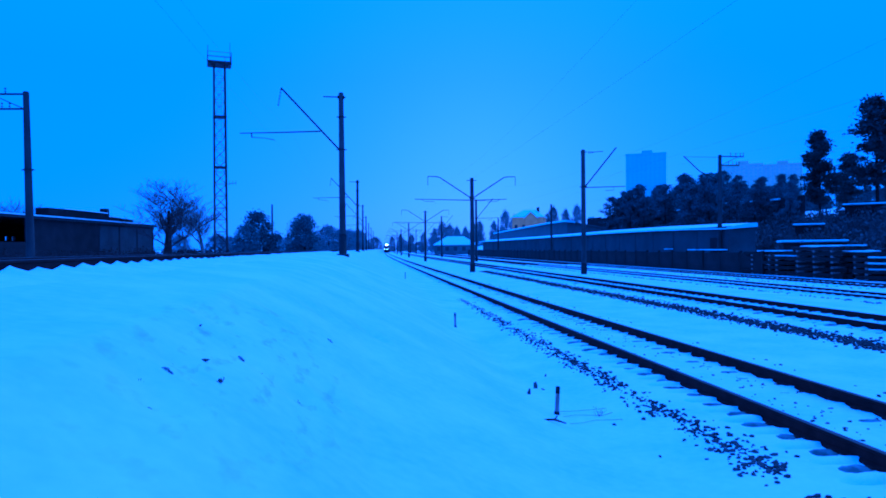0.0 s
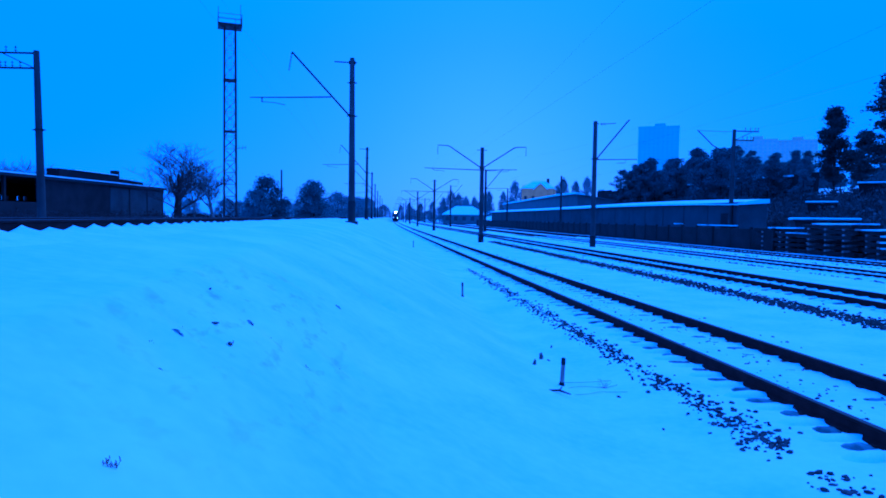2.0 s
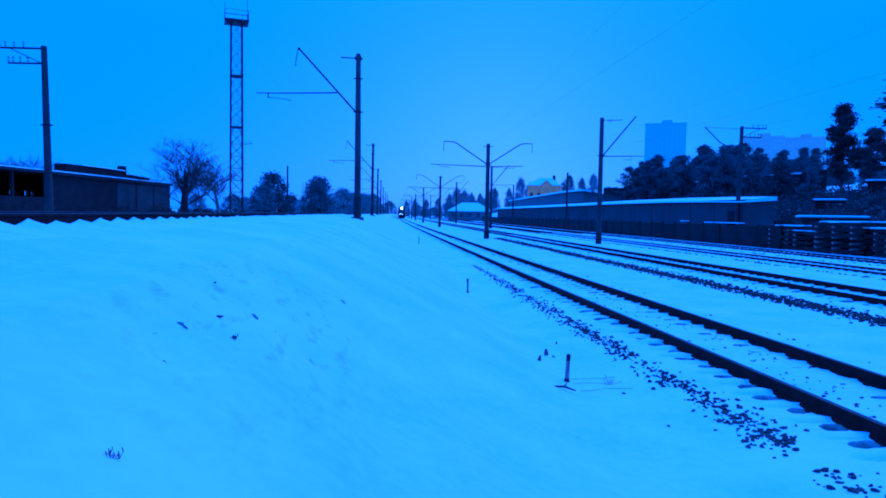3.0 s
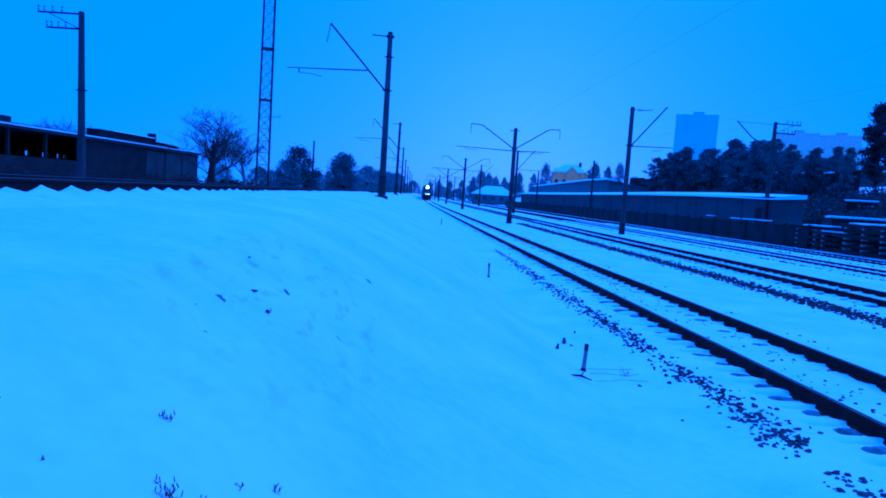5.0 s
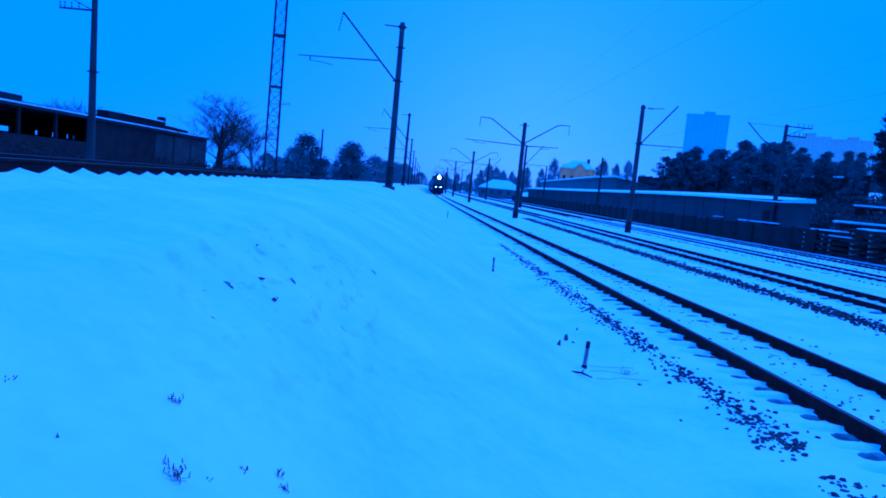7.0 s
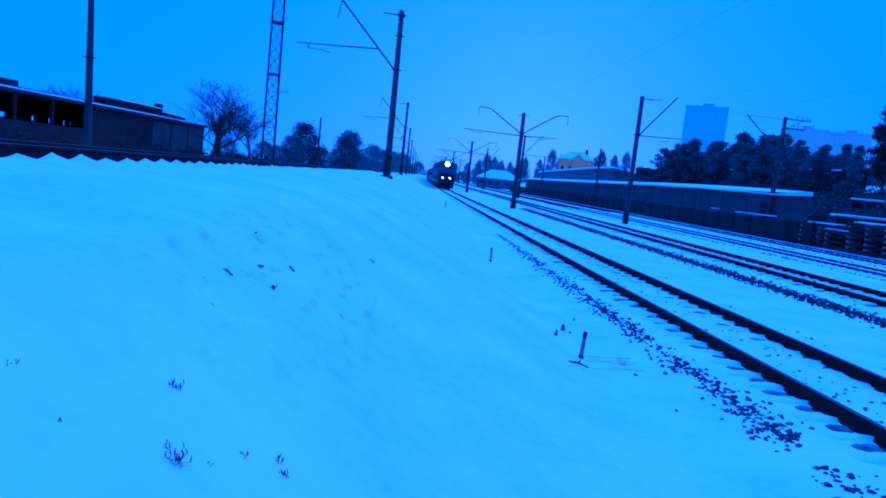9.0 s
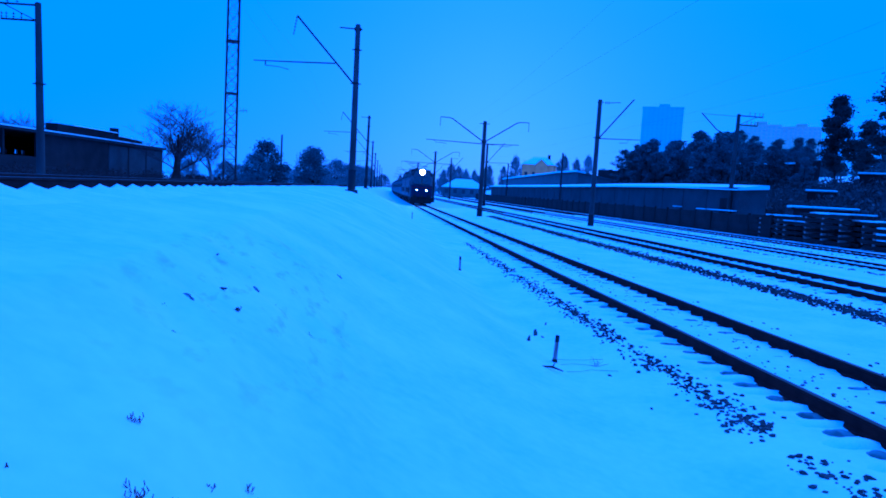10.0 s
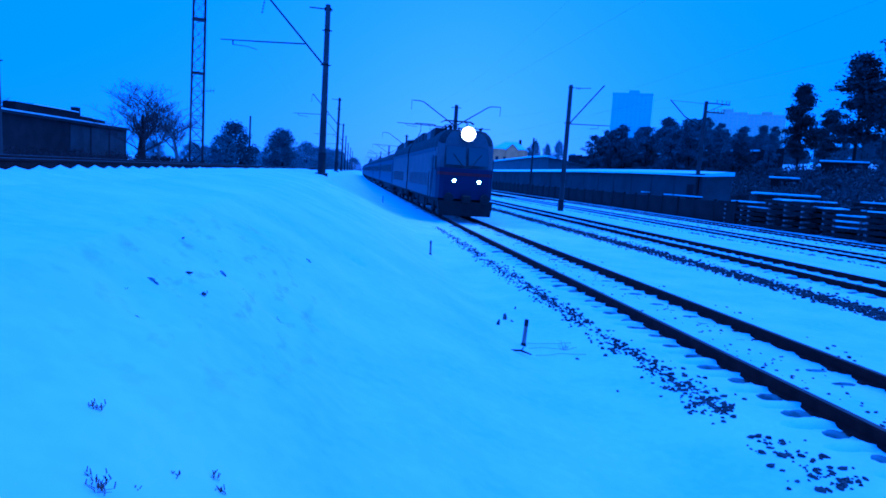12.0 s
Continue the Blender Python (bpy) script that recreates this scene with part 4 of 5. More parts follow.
# ---------------------------------------------------------------- lattice mast
def lattice_mast(m, h, w0, w1):
    t = thing("lattice_mast", m, "tall dark steel lattice mast with a railed platform on top", "lattice mast")
    corner = [(-1, -1), (1, -1), (1, 1), (-1, 1)]
    for cx, cy in corner:
        bm = bmesh.new()
        tube(bm, [(cx * w0, cy * w0, -0.3), (cx * w1, cy * w1, h)], 0.16, 6)
        part("leg", bm, MAST, t)
    n = 16
    for i in range(n):
        z0, z1 = h * i / n, h * (i + 1) / n
        a, b = w0 + (w1 - w0) * i / n, w0 + (w1 - w0) * (i + 1) / n
        for k in range(4):
            p, q = corner[k], corner[(k + 1) % 4]
            for ends in (((p[0] * a, p[1] * a, z0), (q[0] * b, q[1] * b, z1)), ((q[0] * a, q[1] * a, z0), (p[0] * b, p[1] * b, z1)), ((p[0] * a, p[1] * a, z0), (q[0] * a, q[1] * a, z0))):
                part("brace", tube(bmesh.new(), ends, 0.032, 4, cap=False), MAST, t)
    for z in (h * 0.463, h * 0.727):
        bm = bmesh.new()
        box(bm, -w0 - 0.1, -w0 - 0.1, z - 0.12, w0 + 0.1, w0 + 0.1, z + 0.1, 0.02)
        part("landing", bm, MAST, t)
    bm = bmesh.new()
    box(bm, -1.9, -1.5, h - 0.1, 1.9, 1.5, h + 0.35, 0.03)
    for x in (-1.2, 0.3, 1.1):
        box(bm, x - 0.3, -1.5, h - 0.5, x + 0.3, -0.9, h, 0.05)
    part("platform", bm, MAST, t)
    for x in (-1.85, 1.85):
        for y in (-1.45, 1.45):
            bm = bmesh.new()
            tube(bm, [(x, y, h + 0.3), (x, y, h + 1.9)], 0.05, 5)
            part("railing_post", bm, MAST, t)
    for z in (1.1, 1.8):
        bm = bmesh.new()
        for a, b in (((-1.85, -1.45), (1.85, -1.45)), ((1.85, -1.45), (1.85, 1.45)), ((1.85, 1.45), (-1.85, 1.45)), ((-1.85, 1.45), (-1.85, -1.45))):
            tube(bm, [(*a, h + z), (*b, h + z)], 0.035, 4)
        part("handrail", bm, MAST, t)
    for x, ln in ((-1.8, 3.2), (1.7, 3.9), (0.9, 1.5)):
        bm = bmesh.new()
        tube(bm, [(x, 0, h), (x, 0, h + ln)], 0.04, 5)
        part("antenna", bm, MAST, t)
    bm = bmesh.new()
    tube(bm, [(w1, 0, h * 0.375), (w1 + 1.7, 0, h * 0.385)], 0.04, 5)
    for x in (0.6, 1.1, 1.6):
        tube(bm, [(w1 + x, 0, h * 0.385 - 0.45), (w1 + x, 0, h * 0.385 + 0.35)], 0.022, 4)
    part("side_bracket", bm, MAST, t)


lattice_mast(at_land(spot(-258, 112), 112, 0, 14), 31.8, 0.98, 0.86)


# ---------------------------------------------------------------- buildings
def west_shed():
    """Long open-fronted shed that draws nearer to the west track; its far end is walled and has an upper storey."""
    b = thing("railway_shed", pose(-30.6, 96, 0.14, 0, 0, -6.3), "long low dark open-fronted shed with a snow-edged roof", "shed")
    bm = bmesh.new()
    sweep(bm, [(0.3, 5.3), (0.3, 5.62), (-12.4, 5.75), (-12.4, 5.4)], [(0, -84, 0), (0, 2.0, 0)])
    part("roof", bm, LOCO_ROOF, b)
    bm = bmesh.new()
    sweep(bm, [(0.36, 5.56), (0.36, 5.68), (-1.2, 5.74), (-1.2, 5.6)], [(0, -60, -0.06), (0, -40, -0.03), (0, -24, 0), (0, -12, 0.02), (0, -3, 0)])
    part("roof_snow", bm, SNOW_CAP, b, "thin rim of snow along the eaves")
    # unseen dark slab added over the snow so the interior stays in shade
    bm = bmesh.new()
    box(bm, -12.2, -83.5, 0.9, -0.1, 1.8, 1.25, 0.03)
    part("shade_floor", bm, WALL_DARK, b)
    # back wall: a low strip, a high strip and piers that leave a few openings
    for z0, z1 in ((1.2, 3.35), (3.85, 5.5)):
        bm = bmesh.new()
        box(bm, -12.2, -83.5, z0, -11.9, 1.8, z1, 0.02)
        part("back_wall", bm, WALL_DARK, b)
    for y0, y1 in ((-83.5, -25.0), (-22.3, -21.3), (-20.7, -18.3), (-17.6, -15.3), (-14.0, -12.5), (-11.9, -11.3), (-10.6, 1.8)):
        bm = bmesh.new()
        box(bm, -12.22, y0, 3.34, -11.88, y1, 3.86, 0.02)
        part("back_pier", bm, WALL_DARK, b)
    for y in (-83.5, 1.5):
        bm = bmesh.new()
        box(bm, -11.9, y, 1.2, -0.2, y + 0.3, 5.4, 0.02)
        part("end_wall", bm, WALL_GREY, b)
    # low dark wall added to screen off the bright ground inside
    bm = bmesh.new()
    box(bm, -0.35, -83.2, 1.2, -0.1, -27.0, 2.9, 0.03)
    part("screen_wall", bm, WALL_DARK, b)
    bm = bmesh.new()
    box(bm, -0.35, -27.0, 1.2, -0.1, -13.2, 5.35, 0.03)
    part("front_wall", bm, WALL_DARK, b)
    for k in range(12):
        bm = bmesh.new()
        box(bm, -0.4, -82.0 + k * 5.0, 1.2, -0.12, -81.72 + k * 5.0, 5.35, 0.03)
        part("post", bm, WALL_DARK, b)
    for k in range(3):
        bm = bmesh.new()
        box(bm, -0.3, -13.1 + k * 4.9, 1.2, -0.06, -8.5 + k * 4.9, 5.0, 0.03)
        part("grey_bay", bm, WALL_GREY, b, "grey rendered bay")
        bm = bmesh.new()
        box(bm, -0.34, -8.5 + k * 4.9, 1.2, -0.02, -8.2 + k * 4.9, 5.3, 0.03)
        part("pilaster", bm, WALL_DARK, b)
    bm = bmesh.new()
    box(bm, -0.32, -13.15, 5.0, -0.04, 1.7, 5.32, 0.02)
    part("lintel", bm, WALL_DARK, b)
    bm = bmesh.new()
    box(bm, -3.9, -19.5, 5.6, -2.5, -6.4, 6.85, 0.05)
    part("upper_storey", bm, WALL_DARK, b)
    bm = bmesh.new()
    sweep(bm, [(-4.1, 6.85), (-2.3, 6.85), (-2.4, 6.95), (-4.1, 6.97)], [(0, -16.5, 0), (0, -12, 0.02), (0, -6.6, 0)])
    part("upper_snow", bm, SNOW_CAP, b)
    bm = bmesh.new()
    sweep(bm, [(-3.9, 5.6), (-2.5, 5.6), (-2.5, 6.45), (-3.9, 6.45)], [(0, -6.4, 0), (0, 0.6, -0.1)])
    part("lower_storey", bm, WALL_DARK, b)
    bm = bmesh.new()
    box(bm, -4.0, -6.2, 6.44, -2.4, -2.5, 6.53, 0.02)
    part("lower_snow", bm, SNOW_CAP, b)
    bm = bmesh.new()
    box(bm, -3.3, -6.9, 6.4, -2.45, -6.1, 7.5, 0.03)
    part("chimney", bm, WALL_DARK, b)
    bm = bmesh.new()
    box(bm, -7.5, -47.5, 5.6, -2.8, -28.5, 6.05, 0.08)
    box(bm, -7.0, -48.5, 6.0, -3.0, -32.6, 6.6, 0.1)
    part("roof_lantern", bm, LOCO_ROOF, b)
    return b


west_shed()


def warehouse():
    """Long shallow shed behind the fence, parallel to the tracks; its single-pitch roof carries snow."""
    b = thing("warehouse", pose(0, 0, 0), "long dark shed with snow on its low sloping roof", "warehouse")
    bm = bmesh.new()
    box(bm, 36, 61.3, -0.4, 38.8, 200, 3.9, 0.05)
    part("wall", bm, WALL_PANEL, b)
    bm = bmesh.new()
    sweep(bm, [(35.6, 3.85), (39.0, 4.1), (39.0, 4.24), (35.6, 4.0)], [(0, 61.0, 0), (0, 200.3, 0)])
    part("roof", bm, LOCO_ROOF, b)
    bm = bmesh.new()
    sweep(bm, [(35.5, 3.98), (38.9, 4.22), (38.9, 4.62), (38.2, 4.6), (35.7, 4.2)], [(0, 60.9, -0.26), (0, 68, -0.12), (0, 78, 0.0), (0, 95, 0.06), (0, 140, -0.05), (0, 200.4, -0.05)])
    part("roof_snow", bm, SNOW_CAP, b, "thick snow on the roof slope")
    for k in range(25):
        bm = bmesh.new()
        box(bm, 35.95, 62 + k * 5.5, -0.2, 36.0, 62.3 + k * 5.5, 3.8, 0.02)
        part("wall_rib", bm, WALL_PANEL, b)
    bm = bmesh.new()
    box(bm, 35.95, 61.18, -0.3, 38.85, 61.3, 3.92, 0.02)
    part("gable_wall", bm, WALL_GREY, b, "grey rendered end wall")
    bm = bmesh.new()
    box(bm, 35.86, 63.0, -0.2, 35.99, 64.6, 2.9, 0.03)
    part("door", bm, WALL_DARK, b, "dark doorway")
    for y0, y1, z in ((61.4, 65.6, 1.62), (66.4, 68.2, 1.62), (73.0, 73.9, 1.7)):
        bm = bmesh.new()
        box(bm, 35.2, y0, z, 36.0, y1, z + 0.1, 0.03)
        part("snowy_ledge", bm, SNOW_CAP, b)
    return b


warehouse()


def upper_hall():
    """Hall on the slope behind the long shed, with one snowy eave."""
    b = thing("hall", pose(0, 0, 0), "dark hall with a shallow snow-edged roof on the slope", "hall")
    along = [(0, 158, 0), (0, 250, -1.0)]
    bm = bmesh.new()
    sweep(bm, [(50, 0.5), (63, 0.5), (63, 6.2), (50, 8.4)], along)
    part("wall", bm, HALL_WALL, b)
    bm = bmesh.new()
    sweep(bm, [(49.5, 8.45), (63.6, 6.08), (63.6, 6.3), (49.5, 8.7)], [(0, 157.5, 0), (0, 250.5, -1.0)])
    part("roof", bm, HALL_WALL, b)
    bm = bmesh.new()
    sweep(bm, [(49.3, 8.55), (51.8, 8.2), (51.8, 8.6), (49.6, 8.98)], [(0, 157.3, -0.1), (0, 175, 0), (0, 250.7, -1.0)])
    part("eaves_snow", bm, SNOW_CAP, b, "snow along the eaves")


upper_hall()


def hill_wall():
    """Dark retaining wall along the slope, in bays, snow on its coping."""
    b = thing("retaining_wall", pose(0, 0, 0), "long dark retaining wall on the slope with patchy snow", "wall")
    for k in range(6, 24):
        y = 55 + k * 5.0
        top = 8.5 + 0.012 * (y - 55) + 0.25 * math.sin(k * 2.3)
        bm = bmesh.new()
        box(bm, 61.0, y, 3.5, 61.5, y + 4.9, top, 0.03)
        part("wall_panel", bm, WALL_DARK, b)
        if k % 4 != 2:
            bm = bmesh.new()
            box(bm, 60.95, y + 0.3 * (k % 3), top, 61.55, y + 2.4 + 0.6 * (k % 5), top + 0.16 + 0.08 * (k % 3), 0.05)
            part("coping_snow", bm, SNOW_CAP, b)


hill_wall()


def house(m, w, d, h, wall, label, rise=2.4, chimney=True, name="house"):
    t = thing(name, m, label, "house")
    bm = bmesh.new()
    box(bm, -w / 2, -d / 2, -4, w / 2, d / 2, h, 0.04)
    part("wall", bm, wall, t)
    bm = bmesh.new()
    e = 0.5
    base = [(-w / 2 - e, -d / 2 - e), (w / 2 + e, -d / 2 - e), (w / 2 + e, d / 2 + e), (-w / 2 - e, d / 2 + e)]
    lo = [bm.verts.new((x, y, h)) for x, y in base]
    mid = [bm.verts.new((x, y, h + 0.18)) for x, y in base]
    top = [bm.verts.new((-w * 0.2, 0, h + rise)), bm.verts.new((w * 0.2, 0, h + rise))]
    bm.faces.new(lo[::-1])
    for k in range(4):
        bm.faces.new((lo[k], lo[(k + 1) % 4], mid[(k + 1) % 4], mid[k]))
    bm.faces.new((mid[0], mid[1], top[1], top[0]))
    bm.faces.new((mid[1], mid[2], top[1]))
    bm.faces.new((mid[2], mid[3], top[0], top[1]))
    bm.faces.new((mid[3], mid[0], top[0]))
    part("roof", bm, SNOW_CAP, t, "snow-covered hipped roof")
    if chimney:
        bm = bmesh.new()
        box(bm, w * 0.25, -0.5, h + rise * 0.3, w * 0.25 + 1.0, 0.5, h + rise + 0.9, 0.04)
        part("chimney", bm, WALL_DARK, t)
    if h > 5.2 and chimney:
        bm = bmesh.new()
        sweep(bm, [(-w * 0.08, -1), (w * 0.3, -1), (w * 0.3, h - 0.3), (w * 0.11, h + rise * 0.62), (-w * 0.08, h - 0.3)], [(0, -d / 2 - 0.7, 0), (0, 0, 0)])
        part("gable", bm, wall, t)
        bm = bmesh.new()
        sweep(bm, [(-w * 0.12, h - 0.5), (w * 0.11, h + rise * 0.62), (w * 0.34, h - 0.5), (w * 0.34, h - 0.2), (w * 0.11, h + rise * 0.62 + 0.35), (-w * 0.12, h - 0.2)], [(0, -d / 2 - 1.1, 0), (0, -0.5, 0)])
        part("gable_roof", bm, SNOW_CAP, t, "snow-covered gable roof")
    nwin = max(2, int(w / 2.6))
    for lev in range(max(1, int(h / 2.8))):
        for k in range(nwin):
            x = -w / 2 + (k + 0.5) * w / nwin
            z = 1.0 + lev * 2.8
            bm = bmesh.new()
            box(bm, x - 0.6, -d / 2 - 0.06, z, x + 0.6, -d / 2 + 0.02, z + 1.4, 0.02)
            win = part("window", bm, WALL_GREY, t)
            bm = bmesh.new()
            box(bm, x - 0.5, -d / 2 - 0.075, z + 0.1, x + 0.5, -d / 2 - 0.05, z + 1.3)
            part("pane", bm, DULL_WINDOW, win)
    return t


house(pose(spot(288, 264), 264, 9.0, 0, 0, -22), 12.6, 10.5, 5.4, YELLOW, "yellow rendered house with a snowy hipped roof", 3.4)
house(pose(spot(157, 235), 235, 0.2, 0, 0, -8), 15, 9, 3.0, HALL_WALL, "low grey building with a snow-covered roof", 3.2, False, "low_building")


def tower_block(m, w, d, storeys, bays, mat, label):
    t = thing("apartment_building", m, label, "apartment building", "apartment buildings on the hill")
    h = storeys * 3.0
    bm = bmesh.new()
    box(bm, -w / 2, -d / 2, -20, w / 2, d / 2, h, 0.1)
    part("wall", bm, mat, t)
    bm = bmesh.new()
    box(bm, -w / 2 - 0.4, -d / 2 - 0.4, h, w / 2 + 0.4, d / 2 + 0.4, h + 1.2, 0.1)
    box(bm, -w * 0.1, -d * 0.3, h + 1.2, w * 0.16, d * 0.3, h + 4.2, 0.1)
    part("roof", bm, mat, t)
    bm = bmesh.new()
    box(bm, -0.8, -0.04, -0.8, 0.8, 0.04, 0.8)
    me = bpy.data.meshes.new("window")
    bm.to_mesh(me)
    bm.free()
    me.materials.append(FAR_WINDOW)
    for i in range(storeys):
        for k in range(bays):
            piece("window", me, t, "", pose(-w / 2 + (k + 0.5) * w / bays, -d / 2 - 0.02, i * 3.0 + 1.6))
    return t


tower_block(pose(spot(495, 620), 620, 30, 0, 0, -24), 38, 16, 21, 9, PALE_BLOCK, "pale grey high-rise block far off on the hill")
tower_block(pose(spot(665, 560), 560, 30, 0, 0, -32), 34, 15, 15, 9, CREAM_BLOCK, "cream high-rise block far off on the hill")
tower_block(pose(spot(735, 600), 600, 30, 0, 0, -32), 36, 15, 17, 9, CREAM_BLOCK, "cream high-rise block far off on the hill")

# eastern wood
kinds = [plant_tree("pine", at_land(spot(803, 86), 86), pine(31, 11.9, 0.16, 0.23, 1.9), "tall dark Scots pine on the hillside", "tree", "pine wood on the hillside"),
         plant_tree("pine", at_land(spot(905, 74), 74), pine(32, 14.0, 0.25, 0.25, 1.7), "tall dark Scots pine on the hillside", "tree", "pine wood on the hillside"),
         plant_tree("pine", at_land(spot(556, 150), 150), pine(33, 9.2, 0.15, 0.3, 1.2), "dark Scots pine on the hillside", "tree", "pine wood on the hillside", (BARK, HAZED_NEEDLES)),
         plant_tree("pine", at_land(spot(520, 165), 165), pine(34, 10.5, 0.1, 0.32, 1.2), "dark Scots pine on the hillside", "tree", "pine wood on the hillside", (BARK, HAZED_NEEDLES))]
copy_thing(kinds[1], at_land(spot(965, 70), 70, 0, 80)).scale = (1.1, 1.1, 1.15)
copy_thing(kinds[0], at_land(spot(850, 98), 98, 0, 130)).scale = (0.95, 0.95, 0.75)
rng = random.Random(8)
for i in range(420):
    col = rng.uniform(385, 990)
    d = rng.uniform(70, 200)
    x = spot(col, d)
    if (755 < col < 905 and (x < 75 or rng.random() < 0.6)) or x < 52 or 59.5 < x < 63 or (x < 70 and d > 148):
        continue
    # the wood's upper edge as seen from the railway, in clumps with gaps
    edge = float(np.interp(col, (385, 445, 490, 532, 538, 546, 600, 660, 674, 684, 703, 712, 722, 729, 757, 765, 830, 860, 990), (96, 116, 123, 129, 108, 133, 141, 138, 120, 133, 132, 104, 104, 134, 133, 108, 104, 110, 140)))
    far = math.hypot(x, d) * math.cos(math.atan2(x, d) - radians(6.65))
    tall = 2.06 + edge * far / 1149.0 - land(x, d)
    s = tall * rng.uniform(0.62, 1.0) / 11.2
    if s < 0.3:
        continue
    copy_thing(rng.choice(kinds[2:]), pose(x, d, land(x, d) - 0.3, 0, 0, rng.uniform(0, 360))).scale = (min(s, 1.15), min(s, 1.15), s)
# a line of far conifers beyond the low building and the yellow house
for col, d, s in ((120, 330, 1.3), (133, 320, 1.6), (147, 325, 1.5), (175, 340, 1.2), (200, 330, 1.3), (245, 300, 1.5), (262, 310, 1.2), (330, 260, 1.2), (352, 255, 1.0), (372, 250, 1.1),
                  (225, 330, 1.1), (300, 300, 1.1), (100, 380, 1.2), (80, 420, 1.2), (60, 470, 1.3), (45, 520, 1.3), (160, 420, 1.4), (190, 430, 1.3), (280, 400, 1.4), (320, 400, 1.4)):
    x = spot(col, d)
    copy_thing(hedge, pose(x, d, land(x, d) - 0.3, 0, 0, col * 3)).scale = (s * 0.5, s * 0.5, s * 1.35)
copy_thing(plain, pose(spot(-167, 132), 132, 1.1, 0, 0.5, 90))
for k in range(22):
    d = 560 + 17 * (k % 7)
    x = bend(d) - 75 + 8.5 * k
    if abs(x - 5.85 - bend(d)) > 7:
        copy_thing(hedge, pose(x, d, land(x, d) - 0.5, 0, 0, k * 40)).scale = (1.6, 1.6, 1.1 + 0.25 * (k % 3))


# ---------------------------------------------------------------- lineside fence and yard
def fence():
    f = thing("fence", pose(0, 0, 0), "long dark concrete panel fence along the far track", "fence")
    panel, post = bmesh.new(), bmesh.new()
    box(panel, -0.05, 0.1, 0, 0.05, 2.9, 1.75, 0.02)
    for z in (0.5, 1.1):
        box(panel, -0.075, 0.15, z, 0.0, 2.85, z + 0.08, 0.01)
    box(post, -0.1, -0.1, -0.3, 0.1, 0.1, 1.85, 0.02)
    meshes = []
    for nm, bm in (("panel", panel), ("post", post)):
        me = bpy.data.meshes.new(nm)
        bm.to_mesh(me)
        bm.free()
        me.materials.append(FENCE)
        meshes.append(me)
    rng = random.Random(3)
    for k in range(52):
        y = 47.0 + 3.0 * k
        x = 30.4 + bend(y)
        piece("panel", meshes[0], f, "", pose(x, y, -0.25 + rng.uniform(-0.06, 0.06), rng.uniform(-0.8, 0.8), rng.uniform(-2, 2), 0))
        piece("post", meshes[1], f, "", pose(x, y, -0.2, 0, rng.uniform(-1, 1), 0))


fence()


def beam_stack(m, seed, label):
    """Stored beams on bearers, in layers with gaps, snow on the top layer and on the ledges."""
    rng = random.Random(seed)
    s = thing("beam_stack", m, label, "stack of beams", "stacks in the yard")
    layers = rng.randint(4, 6)
    for lay in range(layers):
        z = 0.05 + lay * 0.36
        for k in range(3):
            bm = bmesh.new()
            y = -1.6 + k * 1.6
            box(bm, -0.9, y - 0.08, z, 0.9, y + 0.08, z + 0.12, 0.01)
            part("bearer", bm, POST_WOOD, s)
        for k in range(5):
            if rng.random() < 0.15:
                continue
            bm = bmesh.new()
            x = -0.85 + k * 0.38 + rng.uniform(-0.05, 0.05)
            a, b = -2.4 + rng.uniform(-0.5, 0.3), 2.4 + rng.uniform(-0.3, 0.5)
            box(bm, x, a, z + 0.12, x + 0.3, b, z + 0.35, 0.02)
            part("beam", bm, FENCE, s)
            if (lay == layers - 1 and rng.random() < 0.95) or (k == 0 and rng.random() < 0.3):
                bm = bmesh.new()
                q0, q1 = rng.uniform(0, 0.4), rng.uniform(0.6, 1.0)
                box(bm, x - 0.01, a + (b - a) * q0, z + 0.35, x + 0.31, a + (b - a) * q1, z + 0.43, 0.03)
                part("snow_cover", bm, SNOW_CAP, s)
    return s


rng = random.Random(15)
for k in range(11):
    y = 18.0 + k * 2.9
    x = 31.0 + rng.uniform(-0.4, 1.2) + (0.6 if k % 2 else 0)
    beam_stack(pose(x, y, land(x, y) - 0.05, 0, rng.uniform(-2, 2), rng.uniform(-25, 25)), 40 + k, "dark stacked beams with snow lying on the ledges")
for k in range(5):
    y = 20.0 + k * 4.1
    x = 35.2 + rng.uniform(-0.8, 0.8)
    beam_stack(pose(x, y, land(x, y) + 0.1, 0, rng.uniform(-2, 2), rng.uniform(60, 120)), 70 + k, "dark stacked beams with snow lying on the ledges")


def hut(m, w, d, h, label):
    """Small flat-roofed hut with a thick cap of snow."""
    t = thing("hut", m, label, "hut", "huts on the slope")
    bm = bmesh.new()
    box(bm, -w / 2, -d / 2, -1.0, w / 2, d / 2, h, 0.04)
    part("wall", bm, WALL_DARK, t)
    bm = bmesh.new()
    box(bm, -w / 2 - 0.2, -d / 2 - 0.2, h, w / 2 + 0.2, d / 2 + 0.2, h + 0.12, 0.02)
    part("roof", bm, LOCO_ROOF, t)
    bm = bmesh.new()
    box(bm, -w / 2 - 0.22, -d / 2 - 0.22, h + 0.12, w / 2 + 0.1, d / 2 + 0.2, h + 0.3, 0.07)
    part("roof_snow", bm, SNOW_CAP, t, "thick cap of snow")
    bm = bmesh.new()
    box(bm, -0.4, -d / 2 - 0.05, -0.2, 0.4, -d / 2 + 0.02, min(1.9, h - 0.2), 0.02)
    part("door", bm, WALL_DARK, t)


